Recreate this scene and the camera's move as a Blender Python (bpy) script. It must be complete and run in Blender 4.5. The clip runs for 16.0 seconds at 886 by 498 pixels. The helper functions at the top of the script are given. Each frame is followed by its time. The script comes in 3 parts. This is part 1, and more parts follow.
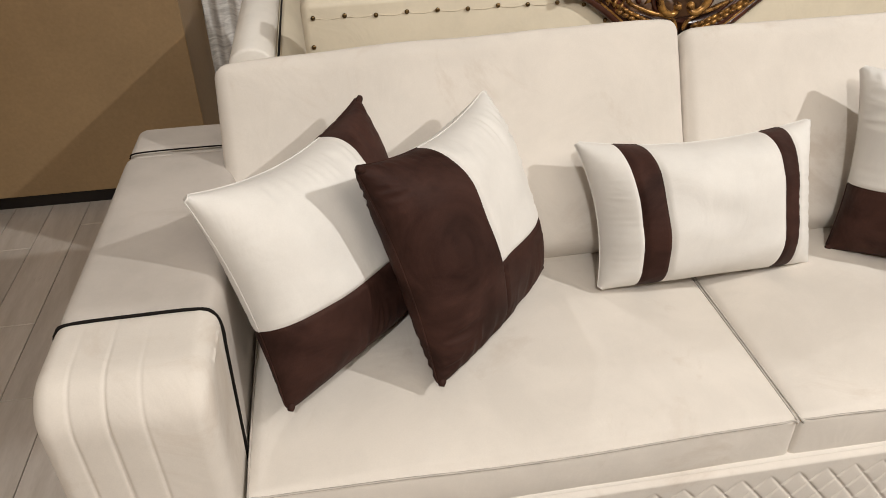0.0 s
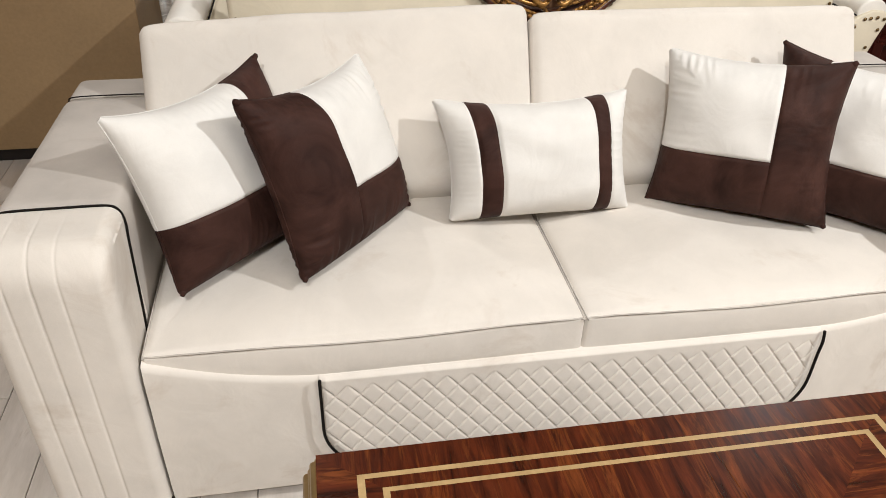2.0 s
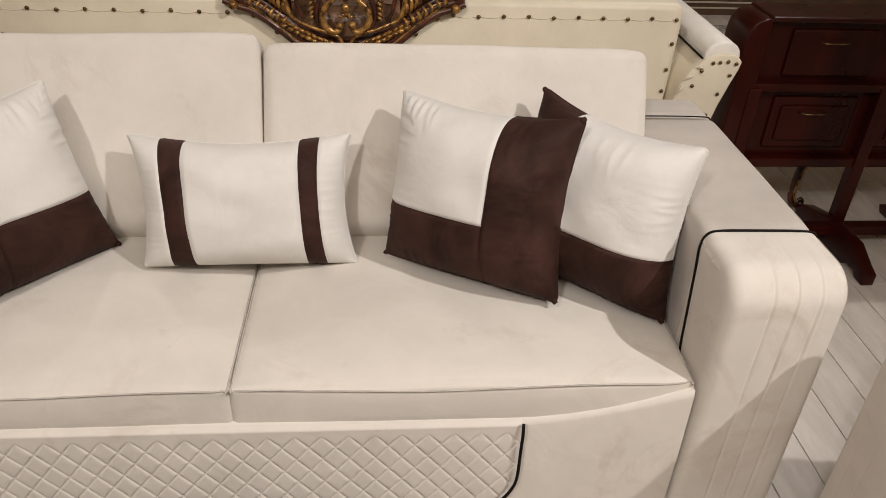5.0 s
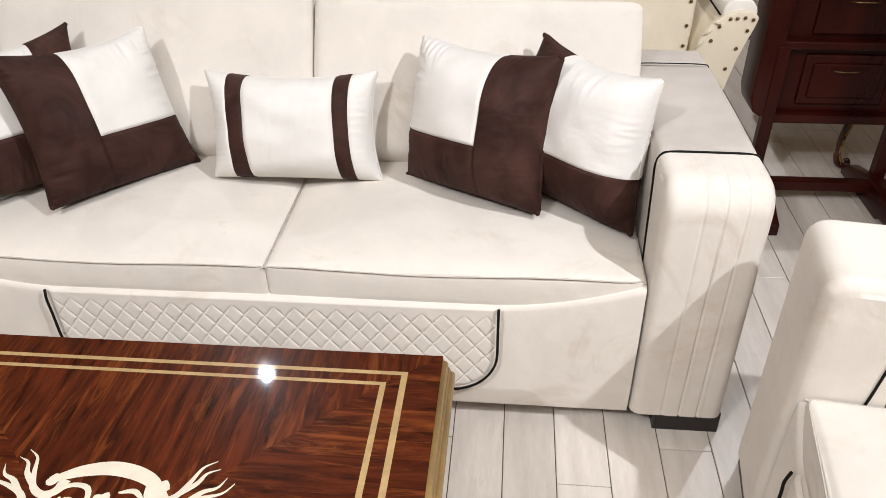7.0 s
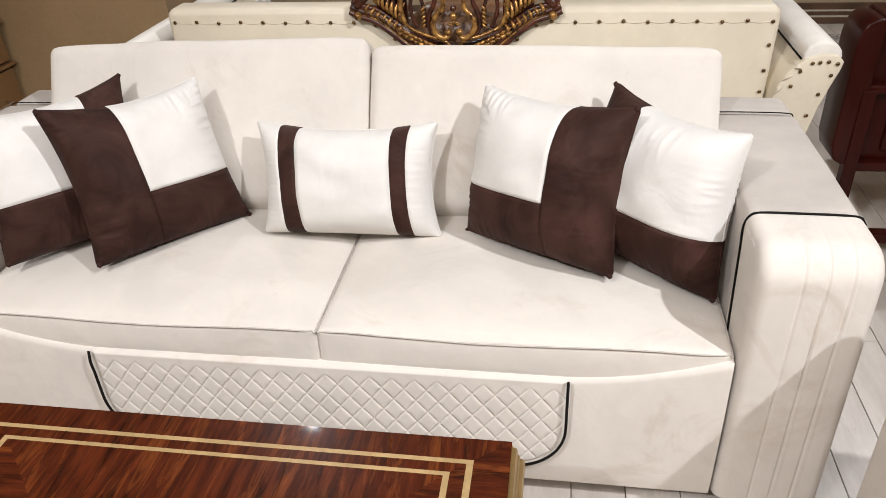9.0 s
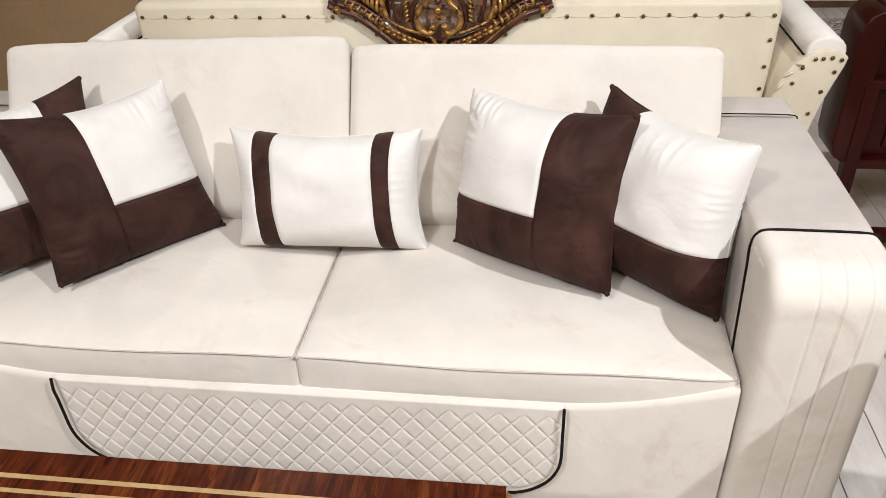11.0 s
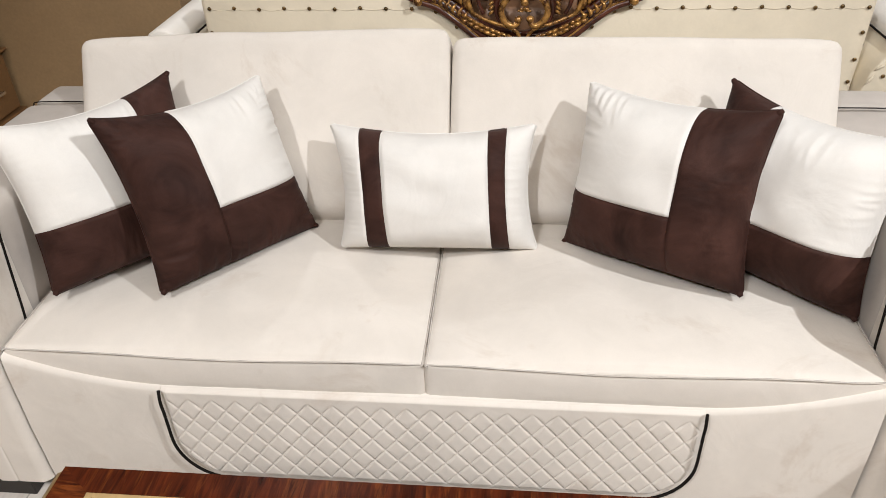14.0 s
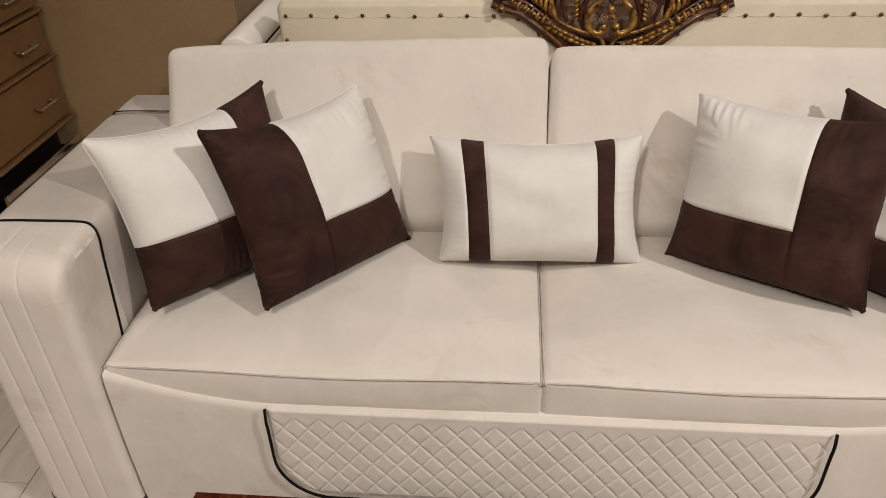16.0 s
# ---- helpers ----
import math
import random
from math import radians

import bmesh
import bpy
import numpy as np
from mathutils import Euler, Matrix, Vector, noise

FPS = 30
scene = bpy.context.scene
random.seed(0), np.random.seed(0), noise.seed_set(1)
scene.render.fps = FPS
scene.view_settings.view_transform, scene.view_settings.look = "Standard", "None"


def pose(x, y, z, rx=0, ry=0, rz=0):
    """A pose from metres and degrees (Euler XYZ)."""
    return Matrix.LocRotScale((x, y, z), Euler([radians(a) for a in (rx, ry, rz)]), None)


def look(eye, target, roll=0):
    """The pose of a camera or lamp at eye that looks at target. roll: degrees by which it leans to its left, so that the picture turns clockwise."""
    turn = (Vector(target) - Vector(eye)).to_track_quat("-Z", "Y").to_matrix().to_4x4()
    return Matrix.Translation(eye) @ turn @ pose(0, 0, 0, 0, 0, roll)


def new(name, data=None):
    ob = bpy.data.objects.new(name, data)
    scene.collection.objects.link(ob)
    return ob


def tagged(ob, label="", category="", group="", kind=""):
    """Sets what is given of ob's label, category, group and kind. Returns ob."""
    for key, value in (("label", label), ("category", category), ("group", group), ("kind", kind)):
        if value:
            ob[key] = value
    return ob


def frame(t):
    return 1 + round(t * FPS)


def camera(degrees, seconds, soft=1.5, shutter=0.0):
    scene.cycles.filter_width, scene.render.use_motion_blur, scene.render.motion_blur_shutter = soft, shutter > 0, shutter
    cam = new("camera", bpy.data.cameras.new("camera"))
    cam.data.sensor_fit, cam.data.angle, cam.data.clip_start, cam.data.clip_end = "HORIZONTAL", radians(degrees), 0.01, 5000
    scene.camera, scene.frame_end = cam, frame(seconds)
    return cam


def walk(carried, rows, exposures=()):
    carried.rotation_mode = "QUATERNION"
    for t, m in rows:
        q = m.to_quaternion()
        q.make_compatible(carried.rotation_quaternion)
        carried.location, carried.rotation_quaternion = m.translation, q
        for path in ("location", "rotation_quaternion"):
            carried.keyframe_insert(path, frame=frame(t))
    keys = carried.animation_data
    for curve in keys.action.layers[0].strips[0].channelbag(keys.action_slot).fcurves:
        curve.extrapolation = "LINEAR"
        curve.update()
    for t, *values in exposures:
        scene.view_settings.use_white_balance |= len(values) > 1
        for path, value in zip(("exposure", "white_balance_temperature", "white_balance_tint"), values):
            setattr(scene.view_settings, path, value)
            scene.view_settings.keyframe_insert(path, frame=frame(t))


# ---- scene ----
cam = camera(61.0, 16.0, soft=0.5)
PATH = [
    (0, (-0.711, -0.769, 1.413), (-0.466, 0.877, 0.302), -1.36),
    (0.5, (-0.693, -0.908, 1.442), (-0.44, 0.727, 0.319), -0.95),
    (1, (-0.596, -1.065, 1.461), (-0.319, 0.562, 0.331), 1.46),
    (1.5, (-0.56, -1.144, 1.474), (-0.265, 0.488, 0.355), 1.6),
    (2, (-0.529, -1.168, 1.47), (-0.23, 0.47, 0.361), 1.54),
    (2.5, (-0.29, -1.173, 1.48), (0.014, 0.468, 0.378), 3.28),
    (3, (-0.124, -1.18, 1.491), (0.111, 0.472, 0.389), 3.32),
    (3.5, (-0.073, -1.148, 1.49), (0.16, 0.504, 0.386), 2.33),
    (4, (-0.03, -1.072, 1.483), (0.212, 0.583, 0.386), 1.34),
    (4.5, (0.087, -1.043, 1.485), (0.334, 0.607, 0.383), 0.95),
    (4.7, (0.179, -1.04, 1.483), (0.394, 0.62, 0.389), 1.61),
    (6.8, (0.56, -1.38, 1.517), (0.426, 0.268, 0.393), -1.18),
    (7, (0.58, -1.416, 1.519), (0.413, 0.227, 0.391), -1.12),
    (7.5, (0.625, -1.481, 1.548), (0.367, 0.17, 0.449), -2.22),
    (8, (0.613, -1.448, 1.541), (0.333, 0.222, 0.477), -2.52),
    (8.5, (0.562, -1.345, 1.525), (0.269, 0.33, 0.472), -2.72),
    (8.7, (0.539, -1.311, 1.507), (0.248, 0.368, 0.461), -2.72),
    (10.8, (0.491, -1.176, 1.507), (0.234, 0.477, 0.411), -2.92),
    (11, (0.502, -1.141, 1.517), (0.253, 0.514, 0.422), -2.71),
    (11.5, (0.517, -1.076, 1.506), (0.271, 0.579, 0.411), -2.33),
    (12, (0.482, -1.065, 1.509), (0.235, 0.585, 0.405), -2.14),
    (12.5, (0.338, -1.1, 1.518), (0.118, 0.548, 0.407), -1.75),
    (13, (0.223, -1.131, 1.508), (0.024, 0.519, 0.396), -1.83),
    (13.5, (0.181, -1.139, 1.513), (-0.001, 0.509, 0.396), -1.91),
    (14, (0.168, -1.112, 1.511), (-0.009, 0.539, 0.396), -1.98),
    (14.5, (0.164, -1.034, 1.511), (-0.018, 0.619, 0.4), -2.18),
    (15, (0.14, -0.996, 1.507), (-0.039, 0.656, 0.394), -1.97),
    (15.5, (0.037, -1.021, 1.511), (-0.135, 0.627, 0.392), -1.87),
    (16, (-0.073, -1.085, 1.515), (-0.248, 0.57, 0.407), -1.96),
]
# seconds, stops, kelvin, tint
EXPOSURES = [(0, -0.25, 6400, 8), (1.5, -0.02, 6120, 7), (2, -0.02, 6080, 7), (2.5, -0.68, 6440, 10), (3.2, -0.70, 6470, 11), (4.7, -0.59, 6520, 11), (6.8, 0.02, 5920, 9), (8.7, 0.03, 5930, 9), (14.6, -0.09, 6000, 8), (14.8, -0.5, 6380, 10), (15, -0.60, 6450, 10), (15.5, -0.54, 6500, 10), (16, -0.60, 6620, 11)]
walk(cam, [(t, look(eye, target, roll)) for t, eye, target, roll in PATH], EXPOSURES)

# ---- world and lamps ----
world = bpy.data.worlds.new("world")
scene.world = world
world.use_nodes = True
world.node_tree.nodes["Background"].inputs[0].default_value = (1.0, 0.9, 0.78, 1)
world.node_tree.nodes["Background"].inputs[1].default_value = 0.02

ROOM = (-3.6, 4.2, -6.2, 4.28, 3.6)       # x0, x1, y0, y1, height
# recessed ceiling spots: place, aim, watts, cone in degrees; the last is added, unseen, to brighten the floor by the
# desk
SPOTS = [((2.70, -1.65, 3.56), (0.1, 0.3, 0.45), 490, 62), ((-1.05, -2.75, 3.56), (-0.1, 0.3, 0.45), 275, 62),
         ((-1.23, 2.70, 3.56), (-1.2, 2.2, 0), 110, 110), ((2.7, 2.6, 3.56), (2.3, 1.9, 0), 190, 110)]
for eye, aim, watts, cone in SPOTS:
    lamp = bpy.data.lights.new("ceiling_spot", "SPOT")
    lamp.energy, lamp.color, lamp.spot_size, lamp.spot_blend, lamp.shadow_soft_size = watts, (1.0, 0.958, 0.915), radians(cone), 0.9, 0.04
    new("spot_lamp", lamp).matrix_world = look(eye, aim)
# added soft fill lamp without a fixture, brightens the fronts and the shadows
fill_lamp = bpy.data.lights.new("unseen_fill", "AREA")
fill_lamp.energy, fill_lamp.color, fill_lamp.shape, fill_lamp.size, fill_lamp.size_y = 104, (1.0, 0.90, 0.79), "RECTANGLE", 3.6, 1.6
new("fill_lamp", fill_lamp).matrix_world = look((0.3, -2.5, 3.54), (0.3, -2.49, 0))


# ---- materials ----
def material(name, color, rough=0.6, metal=0.0, vary=0.08, scale=6.0, fine=120.0, bump=0.1, sheen=0.0, coat=0.0, second=None, island=0.0, stretch=(1, 1, 1), stain=None, gloss=0.5, folds=0.0, twist=0.0, speck=0.25, cover=(0.60, 0.70, 0.55)):
    """A surface with two scales of variation in colour, roughness and relief."""
    m = bpy.data.materials.new(name)
    m.use_nodes = True
    n, l = m.node_tree.nodes, m.node_tree.links
    b = n["Principled BSDF"]
    b.inputs["Metallic"].default_value = metal
    b.inputs["Sheen Weight"].default_value = sheen
    b.inputs["Sheen Roughness"].default_value = 0.4
    b.inputs["Coat Weight"].default_value = coat
    b.inputs["Coat Roughness"].default_value = 0.04
    b.inputs["Specular IOR Level"].default_value = gloss
    b.inputs["Sheen Tint"].default_value = (*[min(1, c * 1.2 + 0.02) for c in color], 1)
    tc = n.new("ShaderNodeTexCoord")
    mp = n.new("ShaderNodeMapping")
    mp.inputs["Scale"].default_value = stretch
    l.new(tc.outputs["Object"], mp.inputs["Vector"])
    big = n.new("ShaderNodeTexNoise")
    big.inputs["Distortion"].default_value = twist
    big.inputs["Scale"].default_value, big.inputs["Detail"].default_value, big.inputs["Roughness"].default_value = scale, 7, 0.62
    small = n.new("ShaderNodeTexNoise")
    small.inputs["Scale"].default_value, small.inputs["Detail"].default_value = fine, 3
    l.new(mp.outputs[0], big.inputs["Vector"])
    l.new(mp.outputs[0], small.inputs["Vector"])
    ramp = n.new("ShaderNodeValToRGB")
    dark = second or [c * (1 - vary * 1.6) for c in color]
    light = [min(1, c * (1 + vary)) for c in color]
    ramp.color_ramp.elements[0].position, ramp.color_ramp.elements[1].position = 0.36, 0.64
    ramp.color_ramp.elements[0].color, ramp.color_ramp.elements[1].color = (*dark, 1), (*light, 1)
    l.new(big.outputs["Fac"], ramp.inputs["Fac"])
    mix = n.new("ShaderNodeMixRGB")
    mix.blend_type = "MULTIPLY"
    mix.inputs["Fac"].default_value = speck
    l.new(ramp.outputs[0], mix.inputs[1])
    l.new(small.outputs["Fac"], mix.inputs[2])
    gain = n.new("ShaderNodeHueSaturation")
    gain.inputs["Value"].default_value = 1 + speck * 0.5
    l.new(mix.outputs[0], gain.inputs["Color"])
    if island:
        info = n.new("ShaderNodeObjectInfo")
        rng = n.new("ShaderNodeMapRange")
        rng.inputs["To Min"].default_value, rng.inputs["To Max"].default_value = 1.12 - island, 1.12 + island
        l.new(info.outputs["Random"], rng.inputs["Value"])
        l.new(rng.outputs[0], gain.inputs["Value"])
    out = gain.outputs[0]
    if stain:
        # brushed nap and smudges
        blot = n.new("ShaderNodeTexNoise")
        blot.inputs["Scale"].default_value, blot.inputs["Detail"].default_value, blot.inputs["Roughness"].default_value, blot.inputs["Distortion"].default_value = 4.5, 9, 0.68, 0.9
        l.new(mp.outputs[0], blot.inputs["Vector"])
        cut = n.new("ShaderNodeMapRange")
        cut.inputs["From Min"].default_value, cut.inputs["From Max"].default_value, cut.inputs["To Max"].default_value = cover
        l.new(blot.outputs["Fac"], cut.inputs["Value"])
        over = n.new("ShaderNodeMixRGB")
        over.inputs[2].default_value = (*stain, 1)
        l.new(cut.outputs[0], over.inputs["Fac"])
        l.new(out, over.inputs[1])
        out = over.outputs[0]
    l.new(out, b.inputs["Base Color"])
    rr = n.new("ShaderNodeMapRange")
    rr.inputs["To Min"].default_value, rr.inputs["To Max"].default_value = max(0.02, rough - 0.08), min(1, rough + 0.08)
    l.new(big.outputs["Fac"], rr.inputs["Value"])
    l.new(rr.outputs[0], b.inputs["Roughness"])
    bp = n.new("ShaderNodeBump")
    bp.inputs["Strength"].default_value, bp.inputs["Distance"].default_value = bump, 0.002
    l.new(small.outputs["Fac"], bp.inputs["Height"])
    l.new(bp.outputs[0], b.inputs["Normal"])
    if folds:
        soft = n.new("ShaderNodeTexNoise")
        soft.inputs["Scale"].default_value, soft.inputs["Detail"].default_value, soft.inputs["Distortion"].default_value = 7, 3, 1.5
        l.new(tc.outputs["Object"], soft.inputs["Vector"])
        fb = n.new("ShaderNodeBump")
        fb.inputs["Strength"].default_value, fb.inputs["Distance"].default_value = folds, 0.02
        l.new(soft.outputs["Fac"], fb.inputs["Height"])
        l.new(fb.outputs[0], bp.inputs["Normal"])
    return m


CREAM = material("cream_velvet", (0.69, 0.64, 0.582), 0.85, vary=0.035, scale=5.5, fine=420, bump=0.05, sheen=0.2, gloss=0.2, folds=0.14, twist=0.35, speck=0.08, stain=(0.55, 0.475, 0.405), cover=(0.555, 0.67, 0.5))
PILLOW = material("white_velvet", (0.73, 0.705, 0.67), 0.85, vary=0.035, scale=7, fine=420, bump=0.05, speck=0.06, sheen=0.2, gloss=0.2, folds=0.15)
BROWN = material("brown_velvet", (0.048, 0.0224, 0.0174), 0.6, vary=0.28, scale=7, fine=420, bump=0.12, sheen=0.015, gloss=0.08, folds=0.25, twist=0.8, speck=0.15)
# the cream velvet again, its nap's darker look on the arms put into colour
NAP_SHADED = material("nap_shaded_velvet", (0.485, 0.442, 0.402), 0.85, vary=0.06, scale=5.5, fine=420, bump=0.05, sheen=0.2, gloss=0.2, folds=0.1, speck=0.08, stain=(0.43, 0.385, 0.34))
CORD = material("dark_cord_and_groove", (0.008, 0.006, 0.005), 0.75, vary=0.2, scale=30, fine=400, gloss=0.15)
# cord of the same cream, darkened to carry the shade line along the seam
SHADED_WELT = material("shaded_cream_cord", (0.50, 0.46, 0.415), 0.8, vary=0.1, scale=30, fine=400)
IVORY = material("ivory_leather", (0.70, 0.625, 0.49), 0.5, vary=0.04, scale=5, fine=180, bump=0.06, speck=0.06, folds=0.12)
WHITE = material("white_leather", (0.80, 0.76, 0.70), 0.45, vary=0.04, scale=6, fine=180, bump=0.06, speck=0.06)
TAN = material("tan_leather", (0.17, 0.085, 0.04), 0.4, vary=0.15, scale=8)
BRASS = material("aged_brass", (0.20, 0.13, 0.06), 0.35, metal=1.0, vary=0.3, scale=60, fine=300)
GOLD = material("gold_paint", (0.42, 0.225, 0.062), 0.28, metal=0.5, vary=0.3, scale=45, fine=200, second=(0.06, 0.022, 0.008))
GILT = material("gilt_moulding", (0.46, 0.30, 0.11), 0.35, metal=0.5, vary=0.12, scale=12, fine=150)
CARVED = material("dark_carved_wood", (0.060, 0.014, 0.006), 0.3, vary=0.5, scale=20, fine=150, coat=0.3)
MAHOGANY = material("mahogany", (0.038, 0.0046, 0.0027), 0.3, vary=0.35, scale=4, fine=60, stretch=(1, 1, 0.15), coat=0.08, gloss=0.18)
BLACK = material("black_wood_and_gaps", (0.012, 0.009, 0.008), 0.4, vary=0.2, scale=20, fine=150)
INLAY = material("gold_inlay", (0.42, 0.29, 0.135), 0.35, gloss=0.2, vary=0.1, scale=15, fine=120, coat=0.6)
BONE = material("bone_inlay", (0.66, 0.60, 0.49), 0.35, gloss=0.2, speck=0.1, vary=0.06, scale=14, fine=120, coat=0.6)
BEIGE = material("beige_laminate", (0.34, 0.228, 0.118), 0.55, vary=0.06, scale=2, fine=90, bump=0.05)
DRAWER = material("tan_drawer", (0.225, 0.120, 0.048), 0.5, vary=0.08, scale=3, fine=90, bump=0.05)
CHROME = material("chrome", (0.75, 0.72, 0.68), 0.15, metal=1.0, vary=0.05)
PLANK = material("plank_tile", (0.60, 0.55, 0.505), 0.33, vary=0.06, scale=3.0, fine=40, bump=0.05, second=(0.51, 0.46, 0.41), island=0.06, stretch=(5, 0.9, 1), stain=(0.43, 0.35, 0.28), speck=0.12)
GROUT = material("grout", (0.10, 0.085, 0.07), 0.9, vary=0.15, scale=20)
WALL = material("wall_paint", (0.54, 0.43, 0.295), 0.8, vary=0.04, scale=3, fine=90)
CEILING = material("ceiling_paint", (0.78, 0.71, 0.61), 0.9, vary=0.03, scale=3, fine=90)
CLOTH = material("grey_white_cloth", (0.80, 0.78, 0.75), 0.9, vary=0.1, scale=9, fine=200, second=(0.50, 0.48, 0.46), stretch=(1, 1, 5), twist=1.2, speck=0.1)
RUG = material("patterned_rug", (0.55, 0.50, 0.46), 0.95, vary=0.2, scale=16, fine=200, second=(0.03, 0.025, 0.022), twist=2.5)
SKIRT = material("brown_skirting", (0.13, 0.075, 0.045), 0.4, vary=0.15, scale=6)


def veneer(name, along_x):
    """Glossy red-brown veneer with streaks along x or along y."""
    return material(name, (0.070, 0.0128, 0.0034), 0.3, vary=0.3, scale=6.5, fine=70, twist=0.9, speck=0.3, gloss=0.1, bump=0.02, coat=0.7, cover=(0.53, 0.66, 0.75),
                    second=(0.022, 0.0042, 0.0016), stain=(0.19, 0.050, 0.011), stretch=(1, 9, 1) if along_x else (9, 1, 1))


VENEER_X, VENEER_Y = veneer("veneer_along", True), veneer("veneer_across", False)


# ---- mesh helpers ----
def part(name, bm, mat, parent=None, label="", smooth=True):
    me = bpy.data.meshes.new(name)
    if smooth:
        for f in bm.faces:
            f.smooth = True
    bm.to_mesh(me)
    bm.free()
    me.materials.append(mat)
    ob = new(name, me)
    if parent:
        ob.parent = parent
    if label:
        ob["label"] = label
    return ob


def thing(name, label, category, group="", kind="", m=None):
    ob = tagged(new(name), label, category, group, kind)
    if m is not None:
        ob.matrix_basis = m
    return ob


def box(x0, x1, y0, y1, z0, z1, bevel=0.0, seg=2, bm=None):
    bm = bm or bmesh.new()
    g = bmesh.ops.create_cube(bm, size=1)["verts"]
    for v in g:
        v.co = Vector(((x0 + x1) / 2 + v.co.x * (x1 - x0), (y0 + y1) / 2 + v.co.y * (y1 - y0), (z0 + z1) / 2 + v.co.z * (z1 - z0)))
    if bevel:
        es = list({e for v in g for e in v.link_edges})
        bmesh.ops.bevel(bm, geom=es, offset=bevel, segments=seg, profile=0.5, affect="EDGES")
    return bm


def sheet(fn, nu, nv, bm=None, closed_u=False):
    """A grid of faces over fn(u, v), u and v from 0 to 1."""
    bm = bm or bmesh.new()
    cols = nu if closed_u else nu + 1
    vs = [[bm.verts.new(fn(i / nu, j / nv)) for j in range(nv + 1)] for i in range(cols)]
    for i in range(nu):
        for j in range(nv):
            k = (i + 1) % cols
            bm.faces.new((vs[i][j], vs[k][j], vs[k][j + 1], vs[i][j + 1]))
    return bm


def tube(points, radius, bm=None, sides=8, taper=None):
    """A round cord along points; taper gives the radius' factor from 0 to 1 along it."""
    bm = bm or bmesh.new()
    pts = [Vector(p) for p in points]
    rings, side = [], None
    for i, p in enumerate(pts):
        d = (pts[min(i + 1, len(pts) - 1)] - pts[max(i - 1, 0)]).normalized()
        if side is None:
            side = d.orthogonal().normalized()
        side = (side - d * side.dot(d)).normalized()
        up = d.cross(side)
        r = radius * (taper(i / (len(pts) - 1)) if taper else 1)
        rings.append([bm.verts.new(p + r * (math.cos(a) * side + math.sin(a) * up)) for a in (2 * math.pi * k / sides for k in range(sides))])
    for a, b in zip(rings, rings[1:]):
        for k in range(sides):
            bm.faces.new((a[k], a[(k + 1) % sides], b[(k + 1) % sides], b[k]))
    bm.faces.new(rings[0][::-1])
    bm.faces.new(rings[-1])
    return bm


def curve(points, n=8):
    """Points along a smooth line through the given ones."""
    p = [Vector(q) for q in points]
    p = [2 * p[0] - p[1], *p, 2 * p[-1] - p[-2]]
    out = []
    for a, b, c, d in zip(p, p[1:], p[2:], p[3:]):
        for k in range(n):
            t = k / n
            out.append(0.5 * (2 * b + (c - a) * t + (2 * a - 5 * b + 4 * c - d) * t * t + (3 * b - a - 3 * c + d) * t ** 3))
    return [*out, p[-2]]


def ball(x, y, z, r, bm=None, flat=1.0):
    bm = bm or bmesh.new()
    bmesh.ops.create_icosphere(bm, subdivisions=2, radius=r, matrix=Matrix.Translation((x, y, z)) @ Matrix.Diagonal((1, flat, 1, 1)))
    return bm


def prism(outline, y0, y1, bm=None, bevel=0.0):
    """An outline of (x, z) points drawn out from y0 to y1."""
    bm = bm or bmesh.new()
    f = bm.faces.new([bm.verts.new((x, y0, z)) for x, z in outline])
    g = bmesh.ops.extrude_face_region(bm, geom=[f])
    bmesh.ops.translate(bm, verts=[e for e in g["geom"] if isinstance(e, bmesh.types.BMVert)], vec=(0, y1 - y0, 0))
    bmesh.ops.recalc_face_normals(bm, faces=bm.faces)
    if bevel:
        bmesh.ops.bevel(bm, geom=[e for e in bm.edges if e.calc_face_angle(0) > 0.6], offset=bevel, segments=2, profile=0.5, affect="EDGES")
    return bm


def padded(x0, x1, y0, y1, z0, z1, r, puff=(0, 0, 0), n=22, wobble=0.0, seed=0.0, shape=None):
    """An upholstered block: rounded edges of radius r, faces that swell by puff, uneven by wobble."""
    bm = bmesh.new()
    bmesh.ops.create_cube(bm, size=2)
    bmesh.ops.subdivide_edges(bm, edges=list(bm.edges), cuts=n, use_grid_fill=True)
    h = Vector(((x1 - x0) / 2, (y1 - y0) / 2, (z1 - z0) / 2))
    c = Vector(((x1 + x0) / 2, (y1 + y0) / 2, (z1 + z0) / 2))
    for v in bm.verts:
        # spread the rows towards the edges, where the surface turns
        s = Vector([math.sin(a * math.pi / 2) * 0.6 + a * 0.4 for a in v.co])
        p = Vector((s.x * h.x, s.y * h.y, s.z * h.z))
        q = Vector([max(-(h[i] - r), min(h[i] - r, p[i])) for i in range(3)])
        d = p - q
        if d.length > 1e-9:
            p = q + d.normalized() * r
        g = [max(0.0, 1 - s[i] ** 2) for i in range(3)]
        p.x += puff[0] * s.x * abs(s.x) ** 3 * (g[1] * g[2]) ** 0.6
        p.y += puff[1] * s.y * abs(s.y) ** 3 * (g[0] * g[2]) ** 0.6
        p.z += puff[2] * s.z * abs(s.z) ** 3 * (g[0] * g[1]) ** 0.6
        p += c
        if wobble:
            w = Vector((p.x * 5 + seed, p.y * 5, p.z * 5))
            p += wobble * Vector((noise.noise(w), noise.noise(w + Vector((9, 0, 0))), noise.noise(w + Vector((0, 9, 0)))))
        if shape:
            p = shape(p, s)
        v.co = p
    return bm


